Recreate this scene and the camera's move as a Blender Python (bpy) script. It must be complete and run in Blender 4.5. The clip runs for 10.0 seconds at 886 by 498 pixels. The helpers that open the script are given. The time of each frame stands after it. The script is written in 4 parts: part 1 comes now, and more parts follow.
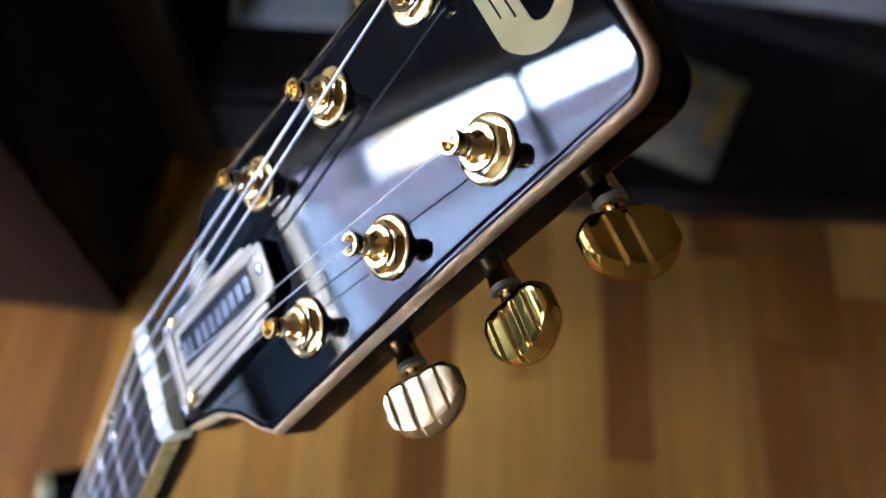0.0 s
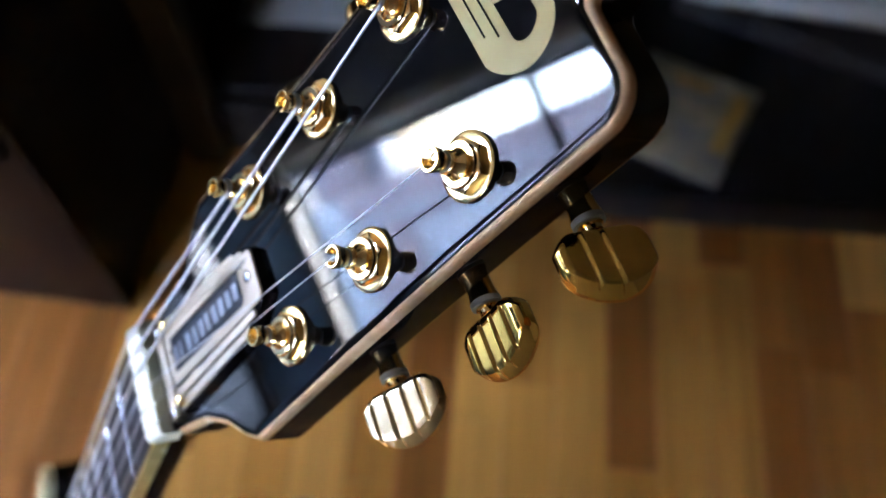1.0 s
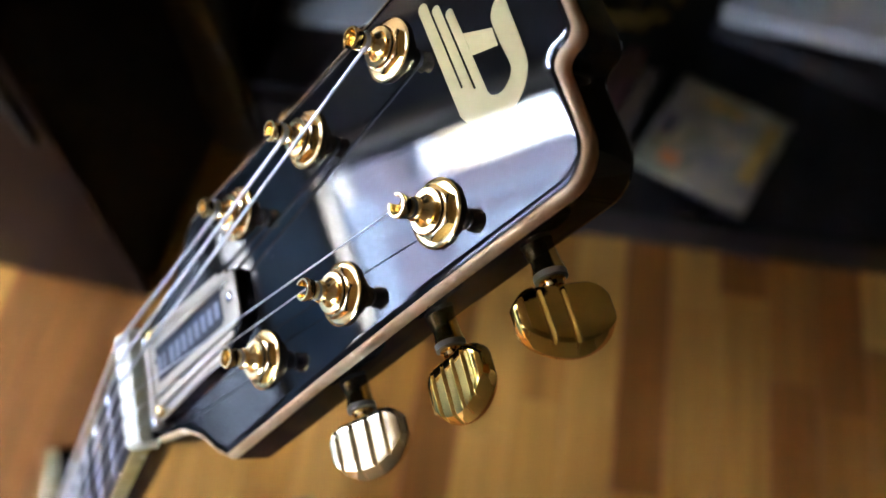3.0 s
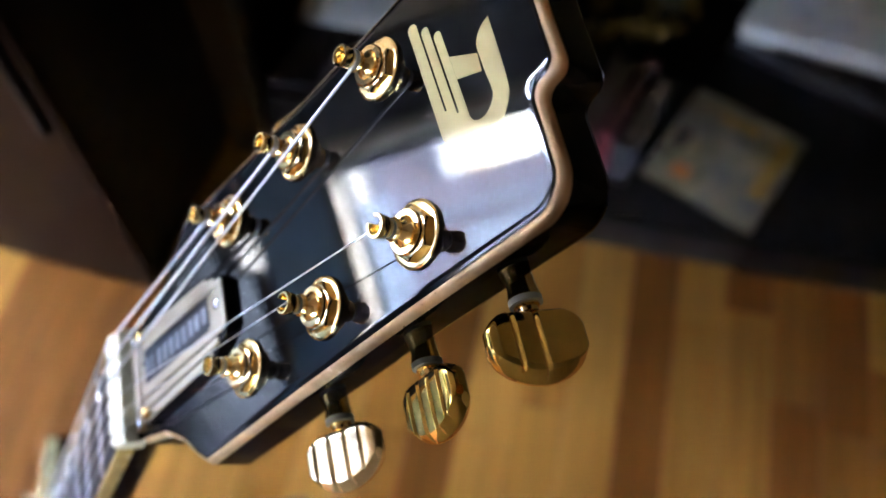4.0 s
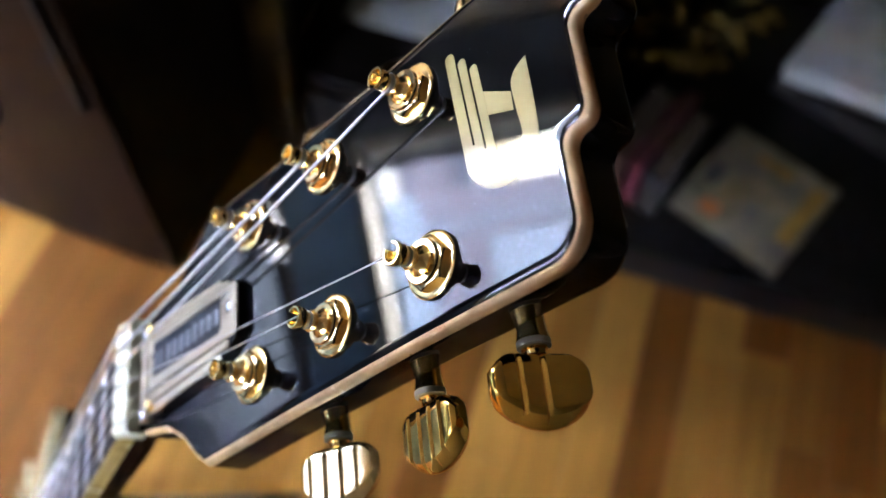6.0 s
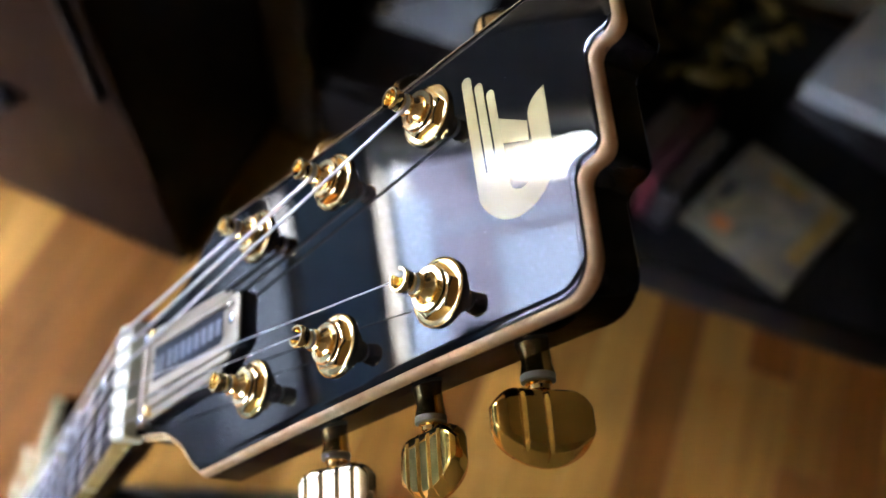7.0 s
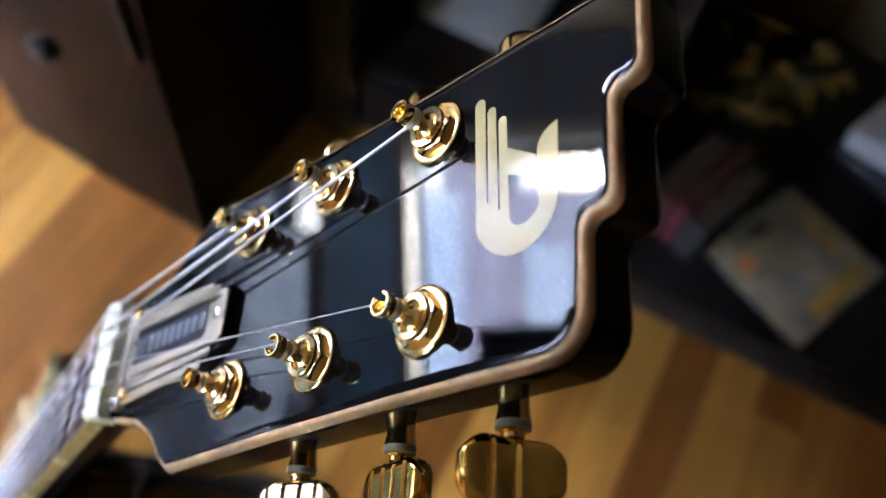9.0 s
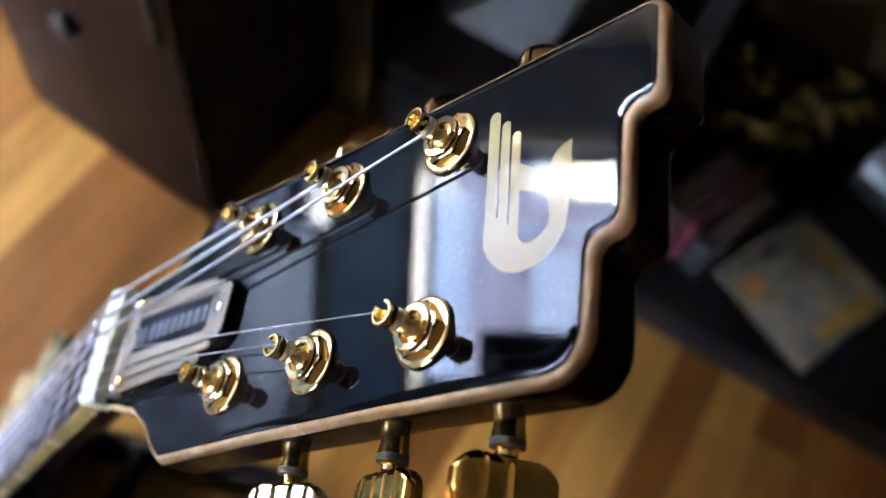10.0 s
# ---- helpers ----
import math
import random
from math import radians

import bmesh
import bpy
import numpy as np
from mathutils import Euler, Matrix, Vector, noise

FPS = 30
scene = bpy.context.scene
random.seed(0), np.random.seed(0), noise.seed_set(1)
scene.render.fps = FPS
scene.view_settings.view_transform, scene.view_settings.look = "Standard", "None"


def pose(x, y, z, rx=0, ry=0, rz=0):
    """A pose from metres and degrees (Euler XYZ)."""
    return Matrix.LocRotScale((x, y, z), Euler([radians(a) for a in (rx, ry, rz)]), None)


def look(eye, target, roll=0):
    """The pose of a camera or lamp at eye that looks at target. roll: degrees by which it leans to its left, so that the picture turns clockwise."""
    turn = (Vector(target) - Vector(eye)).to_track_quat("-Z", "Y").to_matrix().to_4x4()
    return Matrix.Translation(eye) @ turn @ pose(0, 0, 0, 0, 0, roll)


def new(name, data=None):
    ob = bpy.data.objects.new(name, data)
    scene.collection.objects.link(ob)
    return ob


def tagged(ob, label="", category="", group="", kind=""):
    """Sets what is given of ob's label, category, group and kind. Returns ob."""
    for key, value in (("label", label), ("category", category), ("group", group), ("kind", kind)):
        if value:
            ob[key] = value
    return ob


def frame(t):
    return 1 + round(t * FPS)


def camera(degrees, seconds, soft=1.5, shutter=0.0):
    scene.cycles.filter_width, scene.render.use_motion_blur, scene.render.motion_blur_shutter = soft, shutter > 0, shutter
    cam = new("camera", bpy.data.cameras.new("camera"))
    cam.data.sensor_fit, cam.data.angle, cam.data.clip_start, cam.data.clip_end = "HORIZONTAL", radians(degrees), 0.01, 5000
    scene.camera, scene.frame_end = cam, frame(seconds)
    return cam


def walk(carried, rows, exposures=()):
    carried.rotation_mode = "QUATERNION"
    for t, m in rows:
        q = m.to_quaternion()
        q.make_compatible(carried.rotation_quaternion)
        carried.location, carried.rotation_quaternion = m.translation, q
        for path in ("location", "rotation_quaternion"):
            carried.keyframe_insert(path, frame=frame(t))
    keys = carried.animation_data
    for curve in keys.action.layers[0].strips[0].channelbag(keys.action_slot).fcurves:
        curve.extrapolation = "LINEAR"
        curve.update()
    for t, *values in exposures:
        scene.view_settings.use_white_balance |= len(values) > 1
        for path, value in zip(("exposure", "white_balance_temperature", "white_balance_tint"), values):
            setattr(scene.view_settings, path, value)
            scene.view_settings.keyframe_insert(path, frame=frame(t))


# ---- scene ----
EXPOSURE = 7.45
SOUTH = (-1.62, -1.15, 0.8, 2.2)
WIN_Y0, WIN_Y1, WIN_Z0, WIN_Z1, WIN_RAIL = -0.30, 0.60, 0.355, 2.35, 1.335
HOUSE_Y = 1.24

# camera and its walk
cam = camera(52.0, 10.0, soft=1.6)
cam.data.dof.use_dof = True
cam.data.dof.focus_distance = 0.222
cam.data.dof.aperture_fstop = 7.5
cam.data.dof.aperture_blades = 7
PATH = [
    (0.0, 0.1027, -0.1114, 0.9778, 29.41, 0.20, 3.28),
    (0.5, 0.1069, -0.1108, 0.9797, 29.51, 0.24, 4.10),
    (1.0, 0.1105, -0.1086, 0.9818, 29.36, 0.27, 4.82),
    (1.5, 0.1142, -0.1068, 0.9827, 29.40, 0.34, 5.95),
    (2.0, 0.1162, -0.1045, 0.9845, 29.31, 0.34, 6.87),
    (2.5, 0.1201, -0.1023, 0.9871, 29.47, 0.22, 8.07),
    (4.0, 0.1338, -0.0939, 0.9939, 29.44, -0.19, 11.78),
    (4.5, 0.1340, -0.0935, 0.9952, 29.63, -0.64, 13.01),
    (5.0, 0.1338, -0.0913, 0.9956, 29.50, -0.92, 14.35),
    (5.5, 0.1348, -0.0899, 0.9964, 29.71, -1.35, 16.05),
    (7.0, 0.1313, -0.0805, 0.9977, 29.41, -2.74, 20.20),
    (7.5, 0.1319, -0.0752, 0.9957, 29.27, -2.92, 21.80),
    (8.0, 0.1331, -0.0700, 0.9936, 29.14, -3.38, 23.66),
    (8.5, 0.1336, -0.0664, 0.9929, 28.79, -4.06, 25.35),
    (9.0, 0.1346, -0.0666, 0.9924, 28.77, -4.78, 27.30),
    (9.5, 0.1341, -0.0650, 0.9939, 28.38, -5.42, 29.03),
    (10.0, 0.1336, -0.0635, 0.9924, 28.41, -6.07, 30.84),
]
walk(cam, [(t, pose(x, y, z, rx, ry, rz)) for t, x, y, z, rx, ry, rz in PATH],
     exposures=[(0.0, EXPOSURE - 0.24, 5650, 10), (2.5, EXPOSURE - 0.02, 5950, 10), (5.0, EXPOSURE + 0.12, 6250, 10), (8.5, EXPOSURE + 0.08, 6250, 10),
                (10.0, EXPOSURE + 0.05, 5950, 10)])

# world and window light
world = bpy.data.worlds.new("overcast_sky")
scene.world = world
world.use_nodes = True
wn, wl = world.node_tree.nodes, world.node_tree.links
sky = wn.new("ShaderNodeTexSky")
sky.sky_type, sky.sun_disc = "NISHITA", False
sky.sun_elevation, sky.sun_rotation = radians(64.6), radians(-69)
sky.dust_density, sky.air_density = 3.0, 1.0
wl.new(sky.outputs["Color"], wn["Background"].inputs["Color"])
wn["Background"].inputs["Strength"].default_value = 0.15


sun_data = bpy.data.lights.new("veiled_sun", "SUN")
sun_data.energy, sun_data.angle, sun_data.color = 0.8, radians(12), (1.0, 0.98, 0.95)
sun_lamp = new("veiled_sun", sun_data)
sun_lamp.matrix_world = look((-4.0, 1.5, 9.0), (0, 0, 0))
# fill lamp added in the opening of the narrow south window to brighten the shelf
fill_data = bpy.data.lights.new("shelf_fill_lamp", "AREA")
fill_data.shape, fill_data.size, fill_data.size_y, fill_data.energy, fill_data.color = "RECTANGLE", 0.40, 1.3, 0.1, (0.93, 0.97, 1.0)
new("shelf_fill_lamp", fill_data).matrix_world = pose((SOUTH[0] + SOUTH[1]) / 2, -2.87, 1.5, 90, 0, 0)

# materials
def material(name, color, rough=0.5, metal=0.0, vary=0.12, scale=40.0, bump=0.0, bump_scale=200.0, coat=0.0, rough_vary=0.05,
             tint=None, tint_scale=4.0, tint_amount=0.0, per_object=0.0, stretch=(1, 1, 1), specular=0.5):
    m = bpy.data.materials.new(name)
    m.use_nodes = True
    n, l = m.node_tree.nodes, m.node_tree.links
    b = n["Principled BSDF"]
    b.inputs["Metallic"].default_value = metal
    b.inputs["Coat Weight"].default_value = coat
    b.inputs["Coat Roughness"].default_value = 0.03
    b.inputs["Specular IOR Level"].default_value = specular
    co = n.new("ShaderNodeTexCoord")
    mp = n.new("ShaderNodeMapping")
    mp.inputs["Scale"].default_value = stretch
    l.new(co.outputs["Object"], mp.inputs["Vector"])

    def noise_at(s, detail=4.0):
        t = n.new("ShaderNodeTexNoise")
        t.inputs["Scale"].default_value, t.inputs["Detail"].default_value = s, detail
        l.new(mp.outputs["Vector"], t.inputs["Vector"])
        return t

    def ramp(src, lo, hi):
        r = n.new("ShaderNodeMapRange")
        r.inputs["From Min"].default_value, r.inputs["From Max"].default_value = 0.3, 0.7
        r.inputs["To Min"].default_value, r.inputs["To Max"].default_value = lo, hi
        l.new(src, r.inputs["Value"])
        return r.outputs["Result"]

    fine = noise_at(scale)
    hsv = n.new("ShaderNodeHueSaturation")
    hsv.inputs["Color"].default_value = (*color, 1)
    value = ramp(fine.outputs["Fac"], 1 - vary, 1 + vary)
    if per_object:
        info = n.new("ShaderNodeObjectInfo")
        r = n.new("ShaderNodeMapRange")
        r.inputs["To Min"].default_value, r.inputs["To Max"].default_value = 1 - per_object, 1 + per_object
        l.new(info.outputs["Random"], r.inputs["Value"])
        mul = n.new("ShaderNodeMath")
        mul.operation = "MULTIPLY"
        l.new(value, mul.inputs[0])
        l.new(r.outputs["Result"], mul.inputs[1])
        value = mul.outputs[0]
    l.new(value, hsv.inputs["Value"])
    out = hsv.outputs["Color"]
    if tint is not None:
        big = noise_at(tint_scale, 3.0)
        mix = n.new("ShaderNodeMix")
        mix.data_type = "RGBA"
        mix.inputs["B"].default_value = (*tint, 1)
        l.new(ramp(big.outputs["Fac"], 0.0, tint_amount), mix.inputs["Factor"])
        l.new(out, mix.inputs["A"])
        out = mix.outputs["Result"]
    l.new(out, b.inputs["Base Color"])
    rn = noise_at(scale * 0.4, 5.0)
    l.new(ramp(rn.outputs["Fac"], max(0.0, rough - rough_vary), rough + rough_vary), b.inputs["Roughness"])
    if bump:
        bn = noise_at(bump_scale, 3.0)
        bp = n.new("ShaderNodeBump")
        bp.inputs["Strength"].default_value, bp.inputs["Distance"].default_value = bump, 0.001
        l.new(bn.outputs["Fac"], bp.inputs["Height"])
        l.new(bp.outputs["Normal"], b.inputs["Normal"])
    return m


def plank_wood(name):
    """Strip oak: each board its own shade, long grain and pores."""
    m = bpy.data.materials.new(name)
    m.use_nodes = True
    n, l = m.node_tree.nodes, m.node_tree.links
    b = n["Principled BSDF"]
    info = n.new("ShaderNodeObjectInfo")
    shade = n.new("ShaderNodeValToRGB")
    e = shade.color_ramp.elements
    e[0].position, e[0].color = 0.0, (0.155, 0.056, 0.010, 1)
    e[1].position, e[1].color = 1.0, (0.47, 0.245, 0.055, 1)
    for pos, col in ((0.14, (0.20, 0.073, 0.013, 1)), (0.35, (0.295, 0.131, 0.023, 1)), (0.75, (0.37, 0.180, 0.034, 1))):
        k = e.new(pos)
        k.color = col
    l.new(info.outputs["Random"], shade.inputs["Fac"])
    co = n.new("ShaderNodeTexCoord")
    off = n.new("ShaderNodeVectorMath")
    off.operation = "MULTIPLY_ADD"
    off.inputs[1].default_value = (1, 1, 1)
    comb = n.new("ShaderNodeCombineXYZ")
    sc = n.new("ShaderNodeMath")
    sc.operation = "MULTIPLY"
    sc.inputs[1].default_value = 37.0
    l.new(info.outputs["Random"], sc.inputs[0])
    l.new(sc.outputs[0], comb.inputs["Y"])
    l.new(co.outputs["Object"], off.inputs[0])
    l.new(comb.outputs["Vector"], off.inputs[2])
    mp = n.new("ShaderNodeMapping")
    mp.inputs["Scale"].default_value = (60, 3.5, 20)
    l.new(off.outputs["Vector"], mp.inputs["Vector"])
    grain = n.new("ShaderNodeTexNoise")
    grain.inputs["Scale"].default_value, grain.inputs["Detail"].default_value = 1.0, 6.0
    grain.inputs["Distortion"].default_value = 0.6
    l.new(mp.outputs["Vector"], grain.inputs["Vector"])
    r = n.new("ShaderNodeMapRange")
    r.inputs["From Min"].default_value, r.inputs["From Max"].default_value = 0.25, 0.75
    r.inputs["To Min"].default_value, r.inputs["To Max"].default_value = 0.72, 1.25
    l.new(grain.outputs["Fac"], r.inputs["Value"])
    hsv = n.new("ShaderNodeHueSaturation")
    l.new(shade.outputs["Color"], hsv.inputs["Color"])
    l.new(r.outputs["Result"], hsv.inputs["Value"])
    l.new(hsv.outputs["Color"], b.inputs["Base Color"])
    b.inputs["Roughness"].default_value = 0.36
    b.inputs["Specular IOR Level"].default_value = 0.22
    bp = n.new("ShaderNodeBump")
    bp.inputs["Strength"].default_value, bp.inputs["Distance"].default_value = 0.15, 0.001
    l.new(grain.outputs["Fac"], bp.inputs["Height"])
    l.new(bp.outputs["Normal"], b.inputs["Normal"])
    return m


LACQUER = material("black_lacquer", (0.0030, 0.0030, 0.0038), 0.008, vary=0.2, rough_vary=0.003)
SIDE_LACQUER = material("black_side_lacquer", (0.006, 0.005, 0.005), 0.05, vary=0.3, rough_vary=0.02, specular=0.08)
BINDING = material("aged_cream_binding", (0.56, 0.415, 0.25), 0.24, vary=0.14, scale=250, coat=0.2, tint=(0.26, 0.125, 0.05), tint_scale=45,
                   tint_amount=0.5, bump=0.03, bump_scale=500)
def tint_binding(m, start, end, color):
    """Amber tint on the side of the tip, stronger towards its end."""
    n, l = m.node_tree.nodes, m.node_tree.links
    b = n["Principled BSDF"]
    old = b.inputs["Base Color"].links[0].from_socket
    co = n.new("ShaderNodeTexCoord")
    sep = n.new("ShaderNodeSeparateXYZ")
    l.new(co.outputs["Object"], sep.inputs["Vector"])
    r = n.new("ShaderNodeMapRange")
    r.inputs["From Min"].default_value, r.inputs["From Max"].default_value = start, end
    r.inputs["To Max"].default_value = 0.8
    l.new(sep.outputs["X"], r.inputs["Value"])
    # the top edge keeps the cream
    drop = n.new("ShaderNodeMapRange")
    drop.inputs["From Min"].default_value, drop.inputs["From Max"].default_value = -0.0008, -0.0019
    l.new(sep.outputs["Z"], drop.inputs["Value"])
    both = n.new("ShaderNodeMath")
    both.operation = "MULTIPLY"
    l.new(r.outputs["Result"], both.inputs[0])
    l.new(drop.outputs["Result"], both.inputs[1])
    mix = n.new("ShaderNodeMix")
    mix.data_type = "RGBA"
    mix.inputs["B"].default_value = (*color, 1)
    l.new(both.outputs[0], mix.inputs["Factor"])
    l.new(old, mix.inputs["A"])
    # small dark nicks
    nick = n.new("ShaderNodeTexNoise")
    nick.inputs["Scale"].default_value, nick.inputs["Detail"].default_value = 420.0, 2.0
    l.new(co.outputs["Object"], nick.inputs["Vector"])
    cut = n.new("ShaderNodeMapRange")
    cut.inputs["From Min"].default_value, cut.inputs["From Max"].default_value, cut.inputs["To Max"].default_value = 0.70, 0.76, 0.75
    l.new(nick.outputs["Fac"], cut.inputs["Value"])
    dark = n.new("ShaderNodeMix")
    dark.data_type = "RGBA"
    dark.inputs["B"].default_value = (0.05, 0.03, 0.02, 1)
    l.new(cut.outputs["Result"], dark.inputs["Factor"])
    l.new(mix.outputs["Result"], dark.inputs["A"])
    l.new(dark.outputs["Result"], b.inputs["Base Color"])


tint_binding(BINDING, 0.165, 0.205, (0.34, 0.135, 0.04))
INLAY = material("cream_inlay", (0.36, 0.31, 0.155), 0.05, vary=0.04, scale=120, tint=(0.34, 0.29, 0.14), tint_scale=60, tint_amount=0.3, specular=0.3)
GOLD = material("polished_gold", (1.0, 0.78, 0.38), 0.13, metal=1.0, vary=0.05, scale=160, rough_vary=0.05, tint=(0.92, 0.60, 0.18),
                tint_scale=90, tint_amount=0.35, bump=0.012, bump_scale=700)
DEEP_GOLD = material("amber_gold", (1.0, 0.72, 0.28), 0.2, metal=1.0, vary=0.08, scale=200, rough_vary=0.04)
PALE_GOLD = material("worn_pale_gold", (1.0, 0.82, 0.46), 0.12, metal=1.0, vary=0.08, scale=120, rough_vary=0.05, tint=(0.80, 0.50, 0.17),
                     tint_scale=80, tint_amount=0.5, bump=0.02, bump_scale=500)
BUTTON_GOLD = material("button_gold", (0.90, 0.60, 0.15), 0.07, metal=1.0, vary=0.08, scale=120, rough_vary=0.05, tint=(0.72, 0.42, 0.08),
                       tint_scale=70, tint_amount=0.5, bump=0.02, bump_scale=500)
PALE_GRIP = material("pale_button_gold", (1.0, 0.86, 0.56), 0.2, metal=1.0, vary=0.1, scale=120, rough_vary=0.06, tint=(0.80, 0.56, 0.24), tint_scale=80,
                     tint_amount=0.4, bump=0.03, bump_scale=500)
PLATE = material("satin_champagne_metal", (0.45, 0.40, 0.32), 0.30, metal=1.0, vary=0.08, scale=180, rough_vary=0.06, bump=0.03, bump_scale=900,
                 stretch=(0.15, 1, 1))
RECESS = material("dark_blue_enamel", (0.008, 0.012, 0.024), 0.35, vary=0.2, specular=0.2)
CHROME = material("bright_nickel", (0.48, 0.51, 0.57), 0.2, metal=1.0, vary=0.08, scale=200, rough_vary=0.06)
BAR_METAL = material("blue_grey_metal", (0.17, 0.19, 0.23), 0.4, metal=1.0, vary=0.1, scale=300)
STRING = material("steel_string", (0.50, 0.51, 0.54), 0.45, metal=1.0, vary=0.04, scale=300, rough_vary=0.04)
BONE = material("bone_nut", (0.58, 0.60, 0.47), 0.33, vary=0.08, scale=150, tint=(0.56, 0.60, 0.48), tint_scale=90, tint_amount=0.4, coat=0.2)
ROSEWOOD = material("rosewood_fretboard", (0.028, 0.028, 0.036), 0.55, vary=0.45, scale=60, stretch=(0.12, 1, 1), bump=0.15, bump_scale=300, specular=0.05)
BOARD_BINDING = material("yellowed_board_binding", (0.40, 0.31, 0.12), 0.25, vary=0.12, scale=120, coat=0.3)
RUBBER = material("grey_nylon_ring", (0.18, 0.17, 0.155), 0.5, vary=0.1)
OAK = plank_wood("strip_oak")
PLASTER = material("slate_wall_paint", (0.165, 0.19, 0.23), 0.75, vary=0.04, scale=12, bump=0.15, bump_scale=90, tint=(0.135, 0.158, 0.195),
                   tint_scale=1.5, tint_amount=0.4)
CEILING = material("brown_ceiling_stain", (0.17, 0.125, 0.08), 0.85, vary=0.03, scale=10)
OCHRE = material("ochre_wall_paint", (0.25, 0.18, 0.105), 0.75, vary=0.05, scale=12, bump=0.15, bump_scale=90, tint=(0.20, 0.145, 0.085), tint_scale=1.5,
                 tint_amount=0.4)
TRIM = material("ivory_window_trim", (0.72, 0.67, 0.58), 0.42, vary=0.05, scale=25)
SILL = material("worn_beige_board_paint", (0.24, 0.215, 0.175), 0.55, vary=0.12, scale=25, specular=0.3)
BLUE_PANEL = material("blue_panel_paint", (0.34, 0.56, 0.82), 0.5, vary=0.06, scale=15)
BOX_GREY = material("grey_card", (0.34, 0.34, 0.35), 0.6, vary=0.08, scale=30)
RUG = material("navy_wool_rug", (0.006, 0.014, 0.029), 0.95, vary=0.35, scale=220, bump=0.6, bump_scale=400)
BODY_TOP = material("vintage_white_top", (0.50, 0.48, 0.30), 0.25, vary=0.08, scale=60, coat=0.4)
SASH = material("dark_window_sash", (0.05, 0.05, 0.055), 0.4, vary=0.1)
BLACK_WOOD = material("black_stained_wood", (0.018, 0.012, 0.010), 0.5, vary=0.35, scale=40, stretch=(1, 1, 0.1), bump=0.1, bump_scale=150, specular=0.2)
DARK_SHELF = material("dark_shelf_laminate", (0.0065, 0.006, 0.006), 0.5, vary=0.3, scale=30, specular=0.1)
BROWN_EDGE = material("brown_upright_wood", (0.085, 0.055, 0.032), 0.5, vary=0.3, scale=30, stretch=(1, 1, 0.12))
WALNUT = material("walnut_panel", (0.020, 0.0082, 0.004), 0.5, vary=0.25, scale=26, stretch=(1, 1, 0.1), tint=(0.022, 0.009, 0.005), tint_scale=5,
                  tint_amount=0.6, specular=0.08)
PAPER = material("white_paper", (0.55, 0.56, 0.59), 0.7, vary=0.05, scale=20)
INK = material("blue_grey_print", (0.46, 0.49, 0.55), 0.7, vary=0.2, scale=60)
CARD = material("printed_card", (0.29, 0.25, 0.145), 0.5, vary=0.6, scale=48, tint=(0.09, 0.09, 0.11), tint_scale=24, tint_amount=0.9, specular=0.25)
ORANGE = material("orange_print", (0.50, 0.16, 0.03), 0.5, vary=0.2)
BLACK_PLASTIC = material("black_plastic", (0.012, 0.012, 0.013), 0.4, vary=0.2)
CRIMSON = material("crimson_cloth_spine", (0.15, 0.02, 0.035), 0.6, vary=0.15)
BROWN_CLOTH = material("brown_cloth_spine", (0.09, 0.045, 0.035), 0.65, vary=0.2)
GREY_CLOTH = material("grey_cloth_spine", (0.035, 0.032, 0.036), 0.65, vary=0.2)
PAGES = material("book_pages", (0.10, 0.075, 0.055), 0.8, vary=0.1, scale=300, stretch=(1, 1, 6))
PETAL = material("dried_yellow_petal", (0.27, 0.17, 0.03), 0.6, vary=0.4, scale=60)
STEM = material("dry_stem", (0.10, 0.09, 0.04), 0.7, vary=0.3)
BRICK = material("pink_brick_wall", (0.31, 0.25, 0.26), 0.85, vary=0.12, scale=14, bump=0.3, bump_scale=20)
BAND = material("rosy_brick_band", (0.26, 0.18, 0.185), 0.85, vary=0.1, scale=14)
STONE = material("pale_lintel_stone", (0.38, 0.37, 0.38), 0.8, vary=0.08)
GLASS_FAR = material("pale_curtained_glass", (0.40, 0.37, 0.38), 0.5, vary=0.1)
LAWN = material("winter_lawn", (0.16, 0.16, 0.15), 0.95, vary=0.3, scale=3)
SLATE = material("slate_roof", (0.14, 0.14, 0.16), 0.8, vary=0.2)


def clear_glass():
    m = bpy.data.materials.new("clear_glass")
    m.use_nodes = True
    b = m.node_tree.nodes["Principled BSDF"]
    b.inputs["Transmission Weight"].default_value, b.inputs["Roughness"].default_value, b.inputs["IOR"].default_value = 1.0, 0.0, 1.45
    return m


GLASS = clear_glass()


# builders
def part(name, bm, mat, parent=None, label="", smooth=False, angle=35):
    mesh = bpy.data.meshes.new(name)
    bmesh.ops.recalc_face_normals(bm, faces=bm.faces)
    if smooth:
        for f in bm.faces:
            f.smooth = True
        for e in bm.edges:
            if len(e.link_faces) == 2 and e.calc_face_angle(0) > radians(angle):
                e.smooth = False
    bm.to_mesh(mesh)
    bm.free()
    mesh.materials.append(mat)
    ob = new(name, mesh)
    if parent is not None:
        ob.parent = parent
    if label:
        ob["label"] = label
    return ob


def thing(name, m, label, category, group="", kind=""):
    ob = new(name)
    ob.empty_display_size = 0.02
    ob.matrix_world = m
    return tagged(ob, label, category, group, kind)


